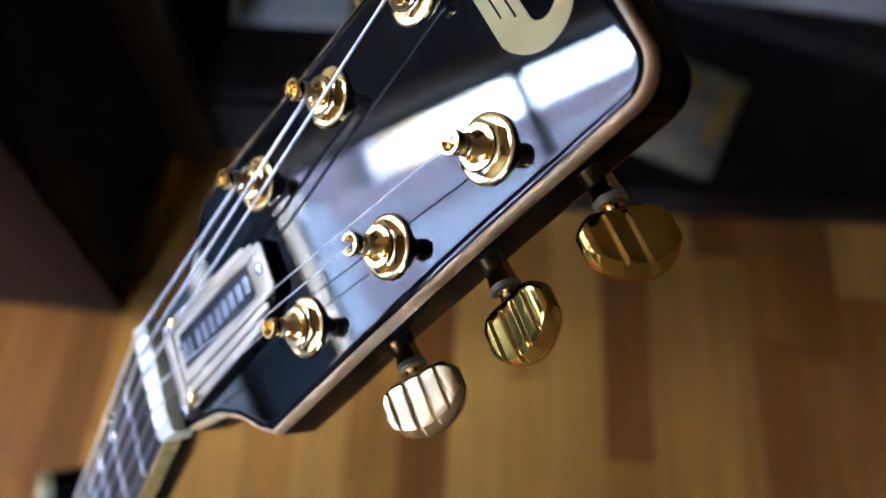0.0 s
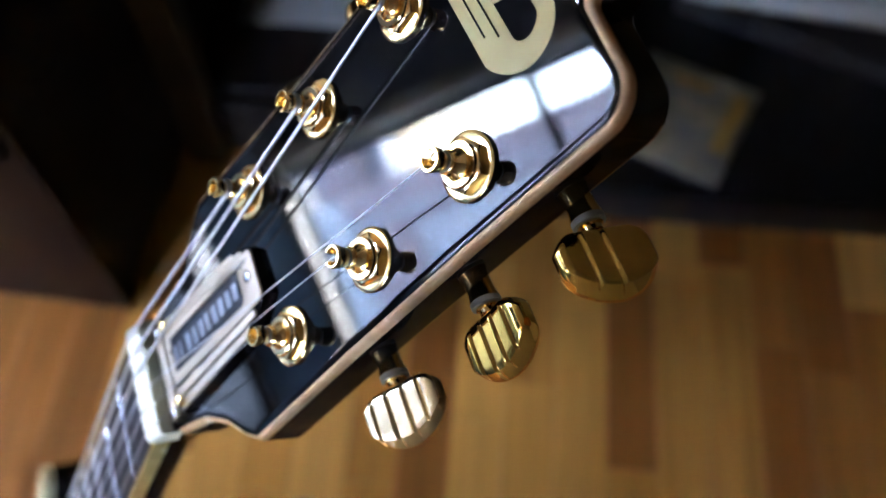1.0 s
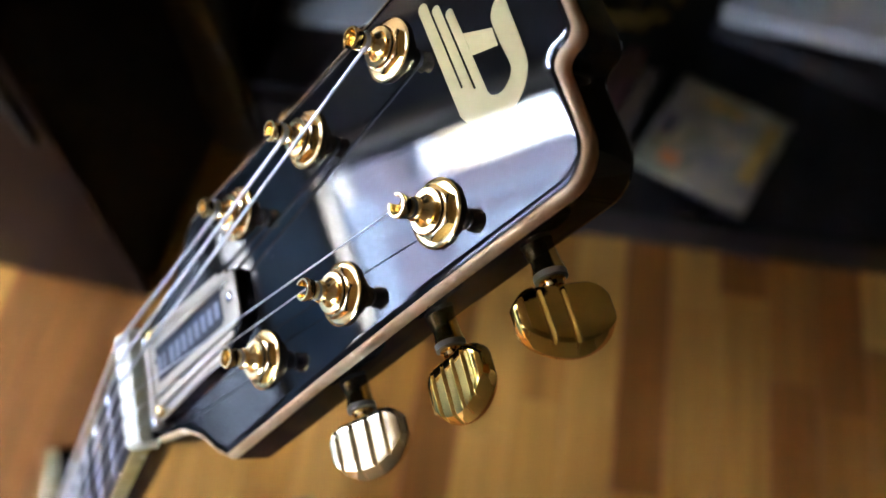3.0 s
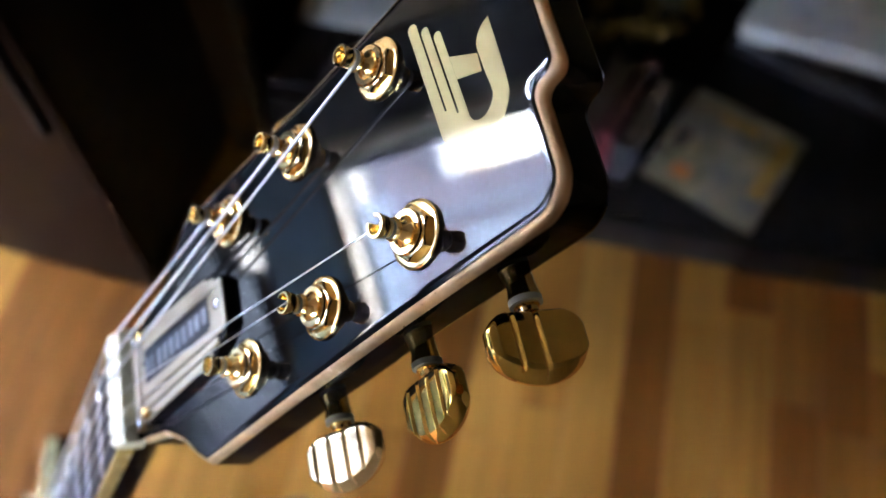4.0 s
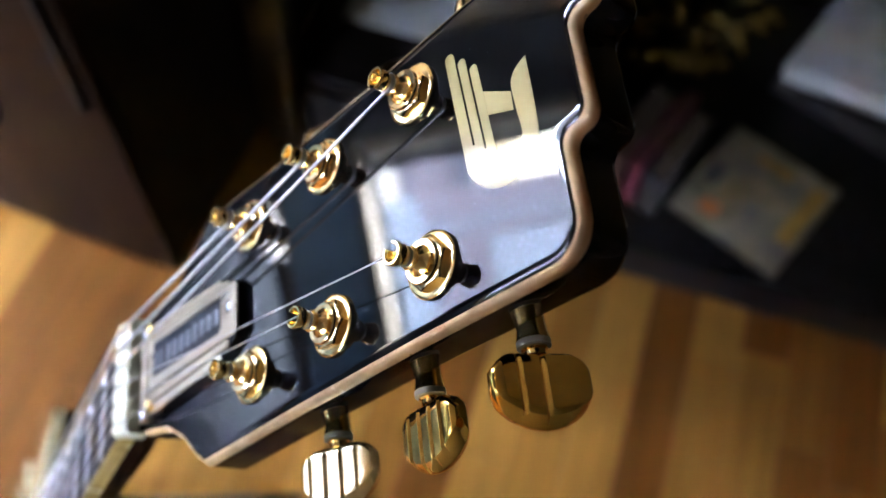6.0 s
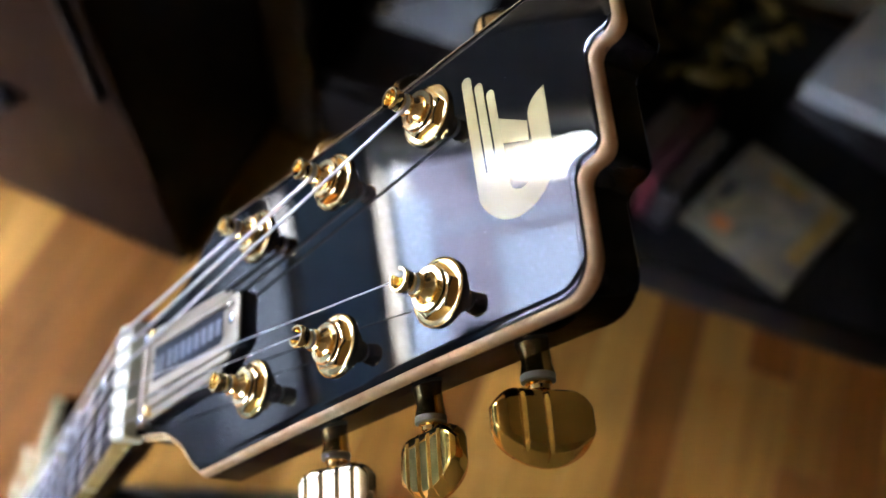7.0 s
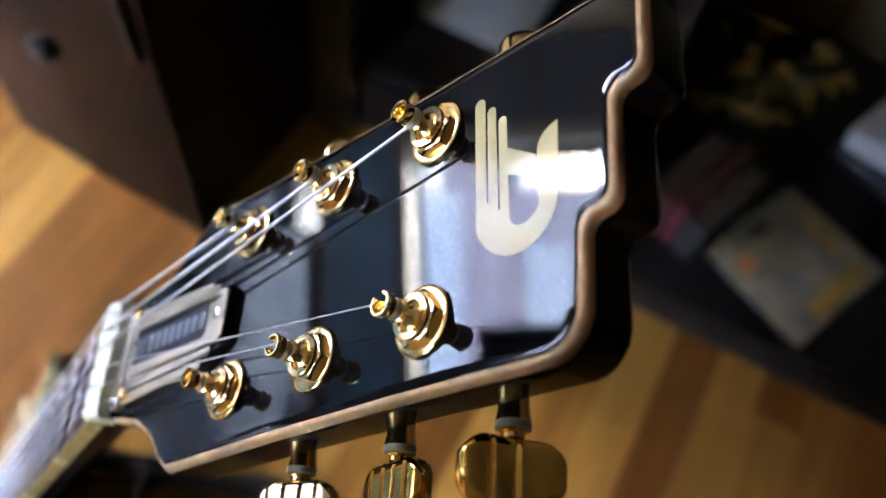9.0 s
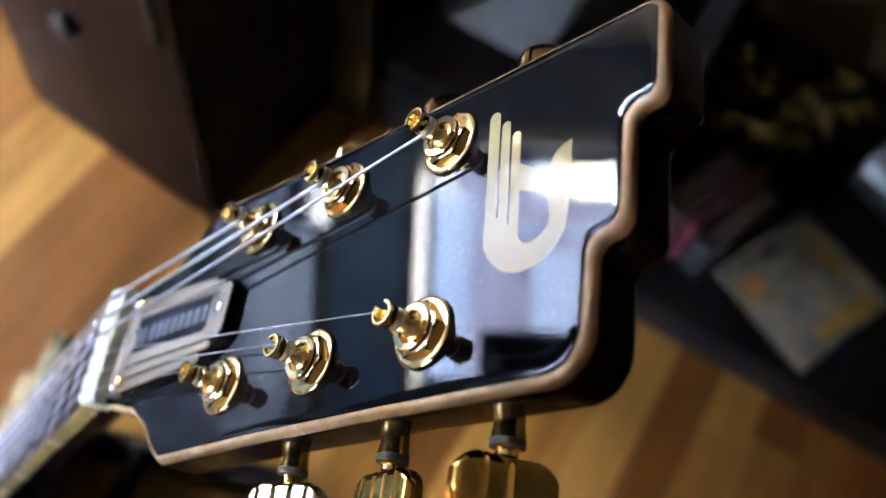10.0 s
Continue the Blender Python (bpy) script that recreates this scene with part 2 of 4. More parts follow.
def box(bm, x0, x1, y0, y1, z0, z1, bevel=0.0, seg=2, m=None):
    r = bmesh.ops.create_cube(bm, size=1)
    mm = Matrix.Translation(((x0 + x1) / 2, (y0 + y1) / 2, (z0 + z1) / 2)) @ Matrix.Diagonal((x1 - x0, y1 - y0, z1 - z0, 1))
    bmesh.ops.transform(bm, matrix=mm, verts=r["verts"])
    vs = r["verts"]
    if bevel:
        g = bmesh.ops.bevel(bm, geom=list({e for v in vs for e in v.link_edges}), offset=bevel, segments=seg, affect="EDGES", profile=0.5)
        vs = list({v for f in g["faces"] for v in f.verts} | {v for v in vs if v.is_valid})
        seen = set(vs)
        todo = list(vs)
        while todo:
            v = todo.pop()
            for e in v.link_edges:
                o = e.other_vert(v)
                if o not in seen:
                    seen.add(o)
                    todo.append(o)
        vs = list(seen)
    if m is not None:
        bmesh.ops.transform(bm, matrix=m, verts=vs)
    return bm


def block(name, x0, x1, y0, y1, z0, z1, mat, parent=None, bevel=0.0, label="", m=None):
    return part(name, box(bmesh.new(), x0, x1, y0, y1, z0, z1, bevel, 2, m), mat, parent, label, smooth=bevel > 0)


def lathe(bm, profile, m, seg=32, cap0=True, cap1=True):
    """A turned solid about local z from (radius, height) pairs."""
    rings = []
    for r, z in profile:
        rings.append([bm.verts.new(m @ Vector((r * math.cos(2 * math.pi * k / seg), r * math.sin(2 * math.pi * k / seg), z))) for k in range(seg)])
    for a, b in zip(rings, rings[1:]):
        for k in range(seg):
            bm.faces.new((a[k], a[(k + 1) % seg], b[(k + 1) % seg], b[k]))
    if cap0:
        bm.faces.new(rings[0][::-1])
    if cap1:
        bm.faces.new(rings[-1])
    return bm


def tube(bm, points, radius, seg=10, closed=False):
    pts = [Vector(p) for p in points]
    rings = []
    up = Vector((0.13, 0.21, 0.97))
    for i, p in enumerate(pts):
        d = (pts[min(i + 1, len(pts) - 1)] - pts[max(i - 1, 0)]).normalized()
        a = d.cross(up).normalized()
        b = d.cross(a)
        rings.append([bm.verts.new(p + radius * (a * math.cos(2 * math.pi * k / seg) + b * math.sin(2 * math.pi * k / seg))) for k in range(seg)])
    for a, b in zip(rings, rings[1:]):
        for k in range(seg):
            bm.faces.new((a[k], a[(k + 1) % seg], b[(k + 1) % seg], b[k]))
    bm.faces.new(rings[0][::-1])
    bm.faces.new(rings[-1])
    return bm


def prism(bm, outline, z0, z1, inset_top=0.0):
    """A slab from a 2D outline."""
    n = len(outline)
    top = shrink(outline, inset_top) if inset_top else outline
    a = [bm.verts.new((x, y, z0)) for x, y in outline]
    b = [bm.verts.new((x, y, z1)) for x, y in top]
    for k in range(n):
        bm.faces.new((a[k], a[(k + 1) % n], b[(k + 1) % n], b[k]))
    bm.faces.new(a[::-1])
    bm.faces.new(b)
    return bm


def shrink(outline, d):
    """The outline (counter-clockwise) moved inwards by d."""
    n, out = len(outline), []
    for k in range(n):
        p0, p1, p2 = (Vector(outline[(k + i) % n]) for i in (-1, 0, 1))
        e0, e1 = (p1 - p0).normalized(), (p2 - p1).normalized()
        n0, n1 = Vector((-e0.y, e0.x)), Vector((-e1.y, e1.x))
        h = n0 + n1
        h = h / max(0.35, h.length_squared / 2)
        out.append(tuple(p1 + h * d))
    return out


def rounded(corners, step=14.0):
    """Corners (x, y, radius) of a counter-clockwise outline, with arcs at the corners."""
    n, out = len(corners), []
    for k in range(n):
        p0, p1, p2 = (Vector(corners[(k + i) % n][:2]) for i in (-1, 0, 1))
        r = corners[k][2]
        if r <= 0:
            out.append(tuple(p1))
            continue
        a, b = (p0 - p1).normalized(), (p2 - p1).normalized()
        half = a.angle(b) / 2
        t = min(r / math.tan(half), 0.49 * min((p0 - p1).length, (p2 - p1).length))
        r = t * math.tan(half)
        c = p1 + (a + b).normalized() * (r / math.sin(half))
        s, e = p1 + a * t - c, p1 + b * t - c
        a0 = math.atan2(s.y, s.x)
        da = (math.atan2(e.y, e.x) - a0 + math.pi) % (2 * math.pi) - math.pi
        m = max(2, int(abs(math.degrees(da)) / step) + 1)
        for i in range(m + 1):
            w = a0 + da * i / m
            out.append((c.x + r * math.cos(w), c.y + r * math.sin(w)))
    return out


def smooth_line(points, sharp, steps=4):
    """A closed outline with curves through its points, but for the sharp ones."""
    n, out = len(points), []
    for k in range(n):
        p1, p2 = Vector(points[k]), Vector(points[(k + 1) % n])
        p0 = p1 - (p2 - p1) if k in sharp else Vector(points[k - 1])
        p3 = p2 + (p2 - p1) if (k + 1) % n in sharp else Vector(points[(k + 2) % n])
        for i in range(1 if k in sharp and (k + 1) % n in sharp else steps):
            t = i / steps
            out.append(tuple(0.5 * (2 * p1 + (p2 - p0) * t + (2 * p0 - 5 * p1 + 4 * p2 - p3) * t * t + (3 * p1 - p0 - 3 * p2 + p3) * t ** 3)))
    return out


# ---------------- the room ----------------
ROOM_X0, ROOM_X1, ROOM_Y0, ROOM_Y1, ROOM_H = -3.0, 2.4, -2.8, 1.0, 2.5


def wall(name, m, length, openings, thick=0.16, label="", mat=None):
    """A wall along local x from 0 to length with openings (x0, x1, z0, z1); its inner face at y = 0."""
    bm = bmesh.new()
    x = 0.0
    for x0, x1, z0, z1 in sorted(openings):
        box(bm, x, x0, 0, thick, -0.05, ROOM_H + 0.1)
        box(bm, x0, x1, 0, thick, -0.05, z0)
        box(bm, x0, x1, 0, thick, z1, ROOM_H + 0.1)
        x = x1
    box(bm, x, length, 0, thick, -0.05, ROOM_H + 0.1)
    bmesh.ops.transform(bm, matrix=m, verts=bm.verts)
    ob = part(name, bm, mat or OCHRE)
    return tagged(ob, label or "plain ochre plaster wall", "wall", kind="structure")


# local x of the window wall runs along -y of the room
W1 = (WIN_Y0, WIN_Y1, WIN_Z0, WIN_Z1)
W2 = (-1.50, -0.60, 0.9, WIN_Z1)
west = pose(ROOM_X0, ROOM_Y1, 0, 0, 0, 0) @ pose(0, 0, 0, 0, 0, -90) @ Matrix.Diagonal((1, -1, 1, 1))
wall("wall_west", west, ROOM_Y1 - ROOM_Y0, [(ROOM_Y1 - w[1], ROOM_Y1 - w[0], w[2], w[3]) for w in (W1, W2)],
     label="dark slate plaster wall with two windows", mat=PLASTER)
wall("wall_north", pose(ROOM_X0, ROOM_Y1, 0), ROOM_X1 - ROOM_X0, [])
wall("wall_south", pose(ROOM_X1, ROOM_Y0, 0, 0, 0, 180), ROOM_X1 - ROOM_X0, [(ROOM_X1 - SOUTH[1], ROOM_X1 - SOUTH[0], SOUTH[2], SOUTH[3])],
     label="plain ochre plaster wall with an added narrow window")
wall("wall_east", pose(ROOM_X1, ROOM_Y1, 0, 0, 0, -90), ROOM_Y1 - ROOM_Y0, [])
# Unseen wall, added to shade the far right floor and shelf from the south.
tagged(block("wall_inner", -0.22, ROOM_X1, -0.76, -0.6, -0.05, ROOM_H + 0.1, OCHRE), "added plain ochre wall that keeps the south window's light off the far right", "wall",
       kind="structure")
tagged(block("ceiling", ROOM_X0 - 0.2, ROOM_X1 + 0.2, ROOM_Y0 - 0.2, ROOM_Y1 + 0.2, ROOM_H, ROOM_H + 0.12, CEILING), "brown stained flat wooden ceiling", "ceiling",
       kind="structure")


def window(name, y0, y1, z0, z1, mid, label):
    ob = thing(name, pose(ROOM_X0, 0, 0), label, "window", kind="structure")
    # casing and sill on the room side
    c = 0.07
    block("casing", -0.004, 0.022, y0 - c, y0 - 0.001, z0, z1 + c, TRIM, ob, 0.004)
    block("casing", -0.004, 0.022, y1 + 0.001, y1 + c, z0, z1 + c, TRIM, ob, 0.004)
    block("head_casing", -0.004, 0.024, y0, y1, z1 + 0.001, z1 + c, TRIM, ob, 0.004)
    block("window_sill", -0.155, 0.15, y0 - 0.10, y1 + 0.06, z0 - 0.052, z0 - 0.003, SILL, ob, 0.02, "deep worn beige window board")
    block("apron", -0.004, 0.02, y0 - 0.07, y1 + 0.07, z0 - 0.14, z0 - 0.066, BLUE_PANEL, ob, 0.003, "blue painted apron")
    s, st = 0.026, 0.045
    for i, (a, b, x) in enumerate(((z0, mid + 0.02, -0.075), (mid - 0.02, z1, -0.115))):
        bm = bmesh.new()
        box(bm, x, x + 0.035, y0, y0 + st, a, b)
        box(bm, x, x + 0.035, y1 - st, y1, a, b)
        box(bm, x, x + 0.035, y0 + st, y1 - st, a, a + s)
        box(bm, x, x + 0.035, y0 + st, y1 - st, b - s, b)
        part("sash_frame", bm, SASH, ob)
        pane = block("pane", x + 0.014, x + 0.019, y0 + st, y1 - st, a + s, b - s, GLASS, ob)
        pane.visible_shadow = False
    return ob


window("window_1", *W1, WIN_RAIL, "narrow double-hung window with ivory casing and sill")
window("window_2", *W2, 1.62, "double-hung window with ivory casing and board")
# South window, out of view, added only to let light reach the low shelf.
south = thing("added_window", pose(0, ROOM_Y0, 0), "added narrow ivory casement window, out of view, that lets light onto the low shelf", "window", kind="structure")
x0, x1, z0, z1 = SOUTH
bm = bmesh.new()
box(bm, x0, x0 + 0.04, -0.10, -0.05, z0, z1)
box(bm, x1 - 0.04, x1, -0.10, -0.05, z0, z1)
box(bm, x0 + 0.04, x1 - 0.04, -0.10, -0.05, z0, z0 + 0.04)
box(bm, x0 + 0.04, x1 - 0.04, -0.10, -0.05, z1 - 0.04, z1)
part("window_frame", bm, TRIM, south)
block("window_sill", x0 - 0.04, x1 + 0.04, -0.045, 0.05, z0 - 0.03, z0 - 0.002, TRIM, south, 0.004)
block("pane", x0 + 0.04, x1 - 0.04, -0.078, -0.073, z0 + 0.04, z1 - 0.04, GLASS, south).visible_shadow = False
tagged(block("baseboard", ROOM_X0 - 0.002, ROOM_X0 + 0.018, ROOM_Y0 + 0.02, ROOM_Y1 - 0.02, 0.001, 0.14, BLUE_PANEL, None, 0.004), "pale blue painted baseboard under the window",
       "baseboard", kind="structure")

tagged(block("wainscot", ROOM_X0 - 0.001, ROOM_X0 + 0.012, -0.60, 0.95, 0.1415, 0.258, BLUE_PANEL, None, 0.003), "pale blue painted wainscot panel under the window sill",
       "wainscot", kind="structure")

# stone ledge outside the window
tagged(block("outer_ledge", ROOM_X0 - 0.42, ROOM_X0 - 0.162, -0.40, 0.70, 0.24, 0.300, STONE, None, 0.005), "pale grey stone ledge outside the window", "ledge", kind="structure")



def curtain():
    """A dark curtain drawn over one side of the window, its hem above the board."""
    ob = thing("curtain", pose(ROOM_X0 + 0.05, 0, 0), "dark navy curtain hanging over one side of the window", "curtain")
    bm = bmesh.new()
    n = 48
    cols = []
    for face in (0.0, 0.004):
        row = []
        for i in range(n + 1):
            u = i / n
            y = -0.42 + 0.36 * u
            x = 0.022 * math.sin(u * 2 * math.pi * 6.5) + face
            row.append([bm.verts.new((x * (0.6 + 0.4 * k), y, z)) for k, z in ((1, 0.575), (0.7, 1.3), (0.3, 2.32))])
        cols.append(row)
    for row in cols:
        for a, b in zip(row, row[1:]):
            for k in range(2):
                bm.faces.new((a[k], b[k], b[k + 1], a[k + 1]))
    for i in (0, n):
        for k in range(2):
            bm.faces.new((cols[0][i][k], cols[1][i][k], cols[1][i][k + 1], cols[0][i][k + 1]))
    for k in (0, 2):
        for i in range(n):
            bm.faces.new((cols[0][i][k], cols[0][i + 1][k], cols[1][i + 1][k], cols[1][i][k]))
    part("cloth", bm, RUG, ob, "dark navy pleated cloth", True, 60)
    part("curtain_rod", tube(bmesh.new(), [(0.002, -0.5, 2.33), (0.002, 0.1, 2.33), (0.002, 0.72, 2.33)], 0.011, 12), BLACK_PLASTIC, ob, "", True)
    for y in (-0.49, 0.71):
        block("bracket", -0.048, 0.006, y - 0.008, y + 0.008, 2.318, 2.342, BLACK_PLASTIC, ob)


curtain()

# on the floor before the window
tagged(block("rug", -2.85, -0.95, -1.6, 0.85, 0.0005, 0.009, RUG, None, 0.003), "dark navy wool rug on the floor by the window", "rug")
bx = thing("storage_box", pose(-2.54, 0.27, 0.0095), "flat grey storage box on the rug", "box")
block("body", -0.12, 0.12, 0.0, 0.17, 0.0, 0.045, BOX_GREY, bx, 0.004)
block("lid", -0.125, 0.125, -0.005, 0.175, 0.046, 0.062, BOX_GREY, bx, 0.004)

# outside
tagged(block("ground", -400, 400, -400, 400, -0.9, -0.7, LAWN), "dull winter ground outside the window", "ground", kind="structure")


def neighbour_house():
    ob = thing("neighbour_house", pose(-9.5, 0, -0.7), "pale pink brick house across the yard, seen through the window", "house")
    top = 6.4
    part("wall", box(bmesh.new(), -6, 0, -9.0, HOUSE_Y, 0, top), BRICK, ob)
    block("roof", -6.1, 0.12, -9.1, HOUSE_Y + 0.08, top + 0.002, top + 0.14, STONE, ob, 0.01, "flat roof with a pale coping")
    block("plinth", 0.0, 0.05, -9.0, HOUSE_Y, 0.0, 0.62, STONE, ob)
    block("downpipe", 0.0, 0.07, HOUSE_Y - 0.42, HOUSE_Y - 0.35, 0.63, top, STONE, ob)
    z, k = 0.66, 0
    while z < top - 0.1:
        block("brick_band", 0.0, 0.012, -3.0, HOUSE_Y - 0.02, z, z + (0.07, 0.05, 0.09)[k % 3], BAND, ob)
        z, k = z + (0.17, 0.2, 0.15)[k % 3], k + 1
    for y in (-6.6, -4.2, -1.9, -0.35):
        for z in (1.3, 4.2):
            w = block("window", 0.014, 0.05, y, y + 1.0, z, z + 1.6, STONE, ob)
            block("pane", 0.05, 0.056, y + 0.09, y + 0.46, z + 0.1, z + 1.5, GLASS_FAR, w)
            block("pane", 0.05, 0.056, y + 0.54, y + 0.91, z + 0.1, z + 1.5, GLASS_FAR, w)
    return ob


neighbour_house()
shed = thing("garden_shed", pose(-16, 4.5, -0.7), "low grey shed across the yard", "shed")
block("wall", -2, 2, -4.2, 4.5, 0, 0.9, BRICK, shed)
block("roof", -2.2, 2.2, -4.4, 4.7, 0.9, 1.15, SLATE, shed)

# ---------------- the guitar ----------------
# local axes: x from the nut to the tip of the headstock, y across, z out of its face
GUITAR = Matrix(((0.59103, -0.40555, -0.69729, 0.0), (0.23281, 0.91340, -0.33391, 0.0), (0.77232, 0.03501, 0.63427, 0.68), (0, 0, 0, 1)))
MM = 0.001
guitar = thing("electric_guitar", GUITAR, "black electric guitar with cream binding and gold tuners", "guitar")


def mm(bm):
    bmesh.ops.scale(bm, vec=(MM, MM, MM), verts=bm.verts)
    return bm


def headstock():
    horn = [(3, -22.6, 0), (11, -24.3, 12), (22, -26.6, 14), (33, -33.2, 12), (41, -41.0, 10), (47.5, -45.2, 2.2)]
    tip = [(207.0, -43.3, 10.5), (207.2, -14.7, 3.8), (215.0, -14.0, 5.6), (215.0, 13.4, 3.8), (223.0, 14.2, 5.6), (223.0, 42.5, 5.0)]
    waist = [(100, -43.6, 0), (150, -43.0, 0)]
    corners = horn + waist + tip + [(x, -y * 0.97, r) for x, y, r in waist[::-1]] + [(x, -y * 0.965, r) for x, y, r in horn[::-1]]
    line = rounded(corners, 11.0)

    def inset_line(d):
        """The outline moved in by d, its arcs kept clean: outer corners tighten, inner corners widen."""
        moved, out = shrink([c[:2] for c in corners], d), []
        for k, (x, y) in enumerate(moved):
            p0, p1, p2 = (Vector(corners[(k + i) % len(corners)][:2]) for i in (-1, 0, 1))
            r = corners[k][2]
            if r > 0:
                r = max(0.25, r - d) if (p1 - p0).cross(p2 - p1) > 0 else r + 0.6 * d
            out.append((x, y, r))
        return rounded(out, 11.0)

    def rings(bm, profile):
        made = []
        for inset, z in profile:
            made.append([bm.verts.new((x, y, z)) for x, y in (inset_line(inset) if inset else line)])
        n = len(line)
        assert all(len(r) == n for r in made)
        for a, b in zip(made, made[1:]):
            for k in range(n):
                bm.faces.new((a[k], a[(k + 1) % n], b[(k + 1) % n], b[k]))
        return made

    bm = bmesh.new()
    r = rings(bm, [(0, -3.3), (0, -14.6), (0.6, -16.4), (2.2, -17.0)])
    bm.faces.new(r[-1])
    hs = part("headstock", mm(bm), SIDE_LACQUER, guitar, "stepped black headstock with high-gloss lacquer", True, 60)
    bm = bmesh.new()
    rings(bm, [(1.95, -0.34), (2.4, -0.18), (2.95, -0.07), (3.5, -0.02), (4.2, 0.0)])
    bm.faces.new([bm.verts.new((x, y, 0.0)) for x, y in inset_line(4.2)])
    part("lacquered_face", mm(bm), LACQUER, hs, "mirror-gloss black lacquer face", True, 60)
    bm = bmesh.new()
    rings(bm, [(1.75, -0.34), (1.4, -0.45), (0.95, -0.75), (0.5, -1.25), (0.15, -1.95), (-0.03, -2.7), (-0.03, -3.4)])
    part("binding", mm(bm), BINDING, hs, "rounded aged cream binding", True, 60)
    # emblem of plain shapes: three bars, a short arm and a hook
    lean = lambda x, y: (x - 0.07 * (y - 5), y)
    for x0, x1, top, foot, gap in ((175.9, 179.3, 29.0, 175.9, -2.0), (179.9, 182.7, 24.9, 179.3, -1.6), (183.3, 186.0, 20.6, 182.7, -4.6)):
        w = (x1 - x0) / 2
        pts = [lean(foot, -8.0), lean(x1, -8.0)]
        pts += [lean(x0 + w + w * math.cos(a * math.pi / 8), top - w + w * math.sin(a * math.pi / 8)) for a in range(9)]
        if foot < x0:
            pts += [lean(x0, gap), lean(foot, gap)]
        part("inlaid_bar", mm(prism(bmesh.new(), pts, 0.0, 0.016)), INLAY, hs, "cream inlaid bar")
    part("inlaid_arm", mm(prism(bmesh.new(), [lean(186.05, 3.6), (194.0, 0.3), (194.2, 5.6), lean(186.05, 11.0)], 0.0, 0.016)), INLAY, hs, "cream inlaid arm")
    hook = [(176.85, -8.0), (178.0, -10.4), (179.9, -12.8), (182.6, -15.2), (186.3, -16.9), (190.0, -17.2), (193.6, -16.3), (196.8, -14.3), (199.2, -11.2), (200.2, -7.9),
            (200.4, 0.0), (200.3, 12.2), (198.2, 11.6), (196.2, 10.4), (194.9, 8.6), (194.5, 6.4), (194.8, 0.0), (195.4, -6.4), (194.6, -8.6), (193.0, -10.0),
            (191.1, -10.7), (189.2, -10.5), (187.6, -9.4), (186.95, -8.0)]
    part("inlaid_hook", mm(prism(bmesh.new(), smooth_line(hook, (0, 11, 23)), 0.0, 0.016)), INLAY, hs, "cream inlaid hook")
    rng = random.Random(3)
    bm = bmesh.new()
    for k in range(26):
        x, y, r = rng.uniform(50, 205), rng.uniform(-36, 36), rng.choice((0.04, 0.05, 0.06, 0.09))
        v = [bm.verts.new((x + r * math.cos(a) * rng.uniform(0.6, 1.3), y + r * math.sin(a) * rng.uniform(0.6, 1.3), 0.02)) for a in (0, 1.2, 2.4, 3.7, 5.0)]
        top = bm.verts.new((x, y, 0.02 + r))
        for i in range(5):
            bm.faces.new((v[i], v[(i + 1) % 5], top))
    part("dust", mm(bm), PAPER, hs, "fine pale dust specks")["kind"] = "stuff"
    return hs


headstock()

# neck, fretboard, nut
NECK_TILT = 14.0
NECK = pose(-3 * MM, 0, 5 * MM, 0, -NECK_TILT, 0) @ Matrix.Diagonal((-1, -1, 1, 1))  # local x runs down the neck
SCALE = 690.0
HALF = lambda s: 21.6 + 6.5 * s / 430.0


def neck_slab(bm, s0, s1, y_of, z0, z1, steps=12):
    """A slab along the neck between two edges given by functions of s."""
    last = None
    for i in range(steps + 1):
        s = s0 + (s1 - s0) * i / steps
        a, b = y_of(s)
        ring = [bm.verts.new(p) for p in ((s, a, z0), (s, b, z0), (s, b, z1), (s, a, z1))]
        if last:
            for k in range(4):
                bm.faces.new((last[k], last[(k + 1) % 4], ring[(k + 1) % 4], ring[k]))
        else:
            bm.faces.new(ring[::-1])
        last = ring
    bm.faces.new(last)
    return bm


def on_neck(bm):
    mm(bm)
    bmesh.ops.transform(bm, matrix=NECK, verts=bm.verts)
    return bm


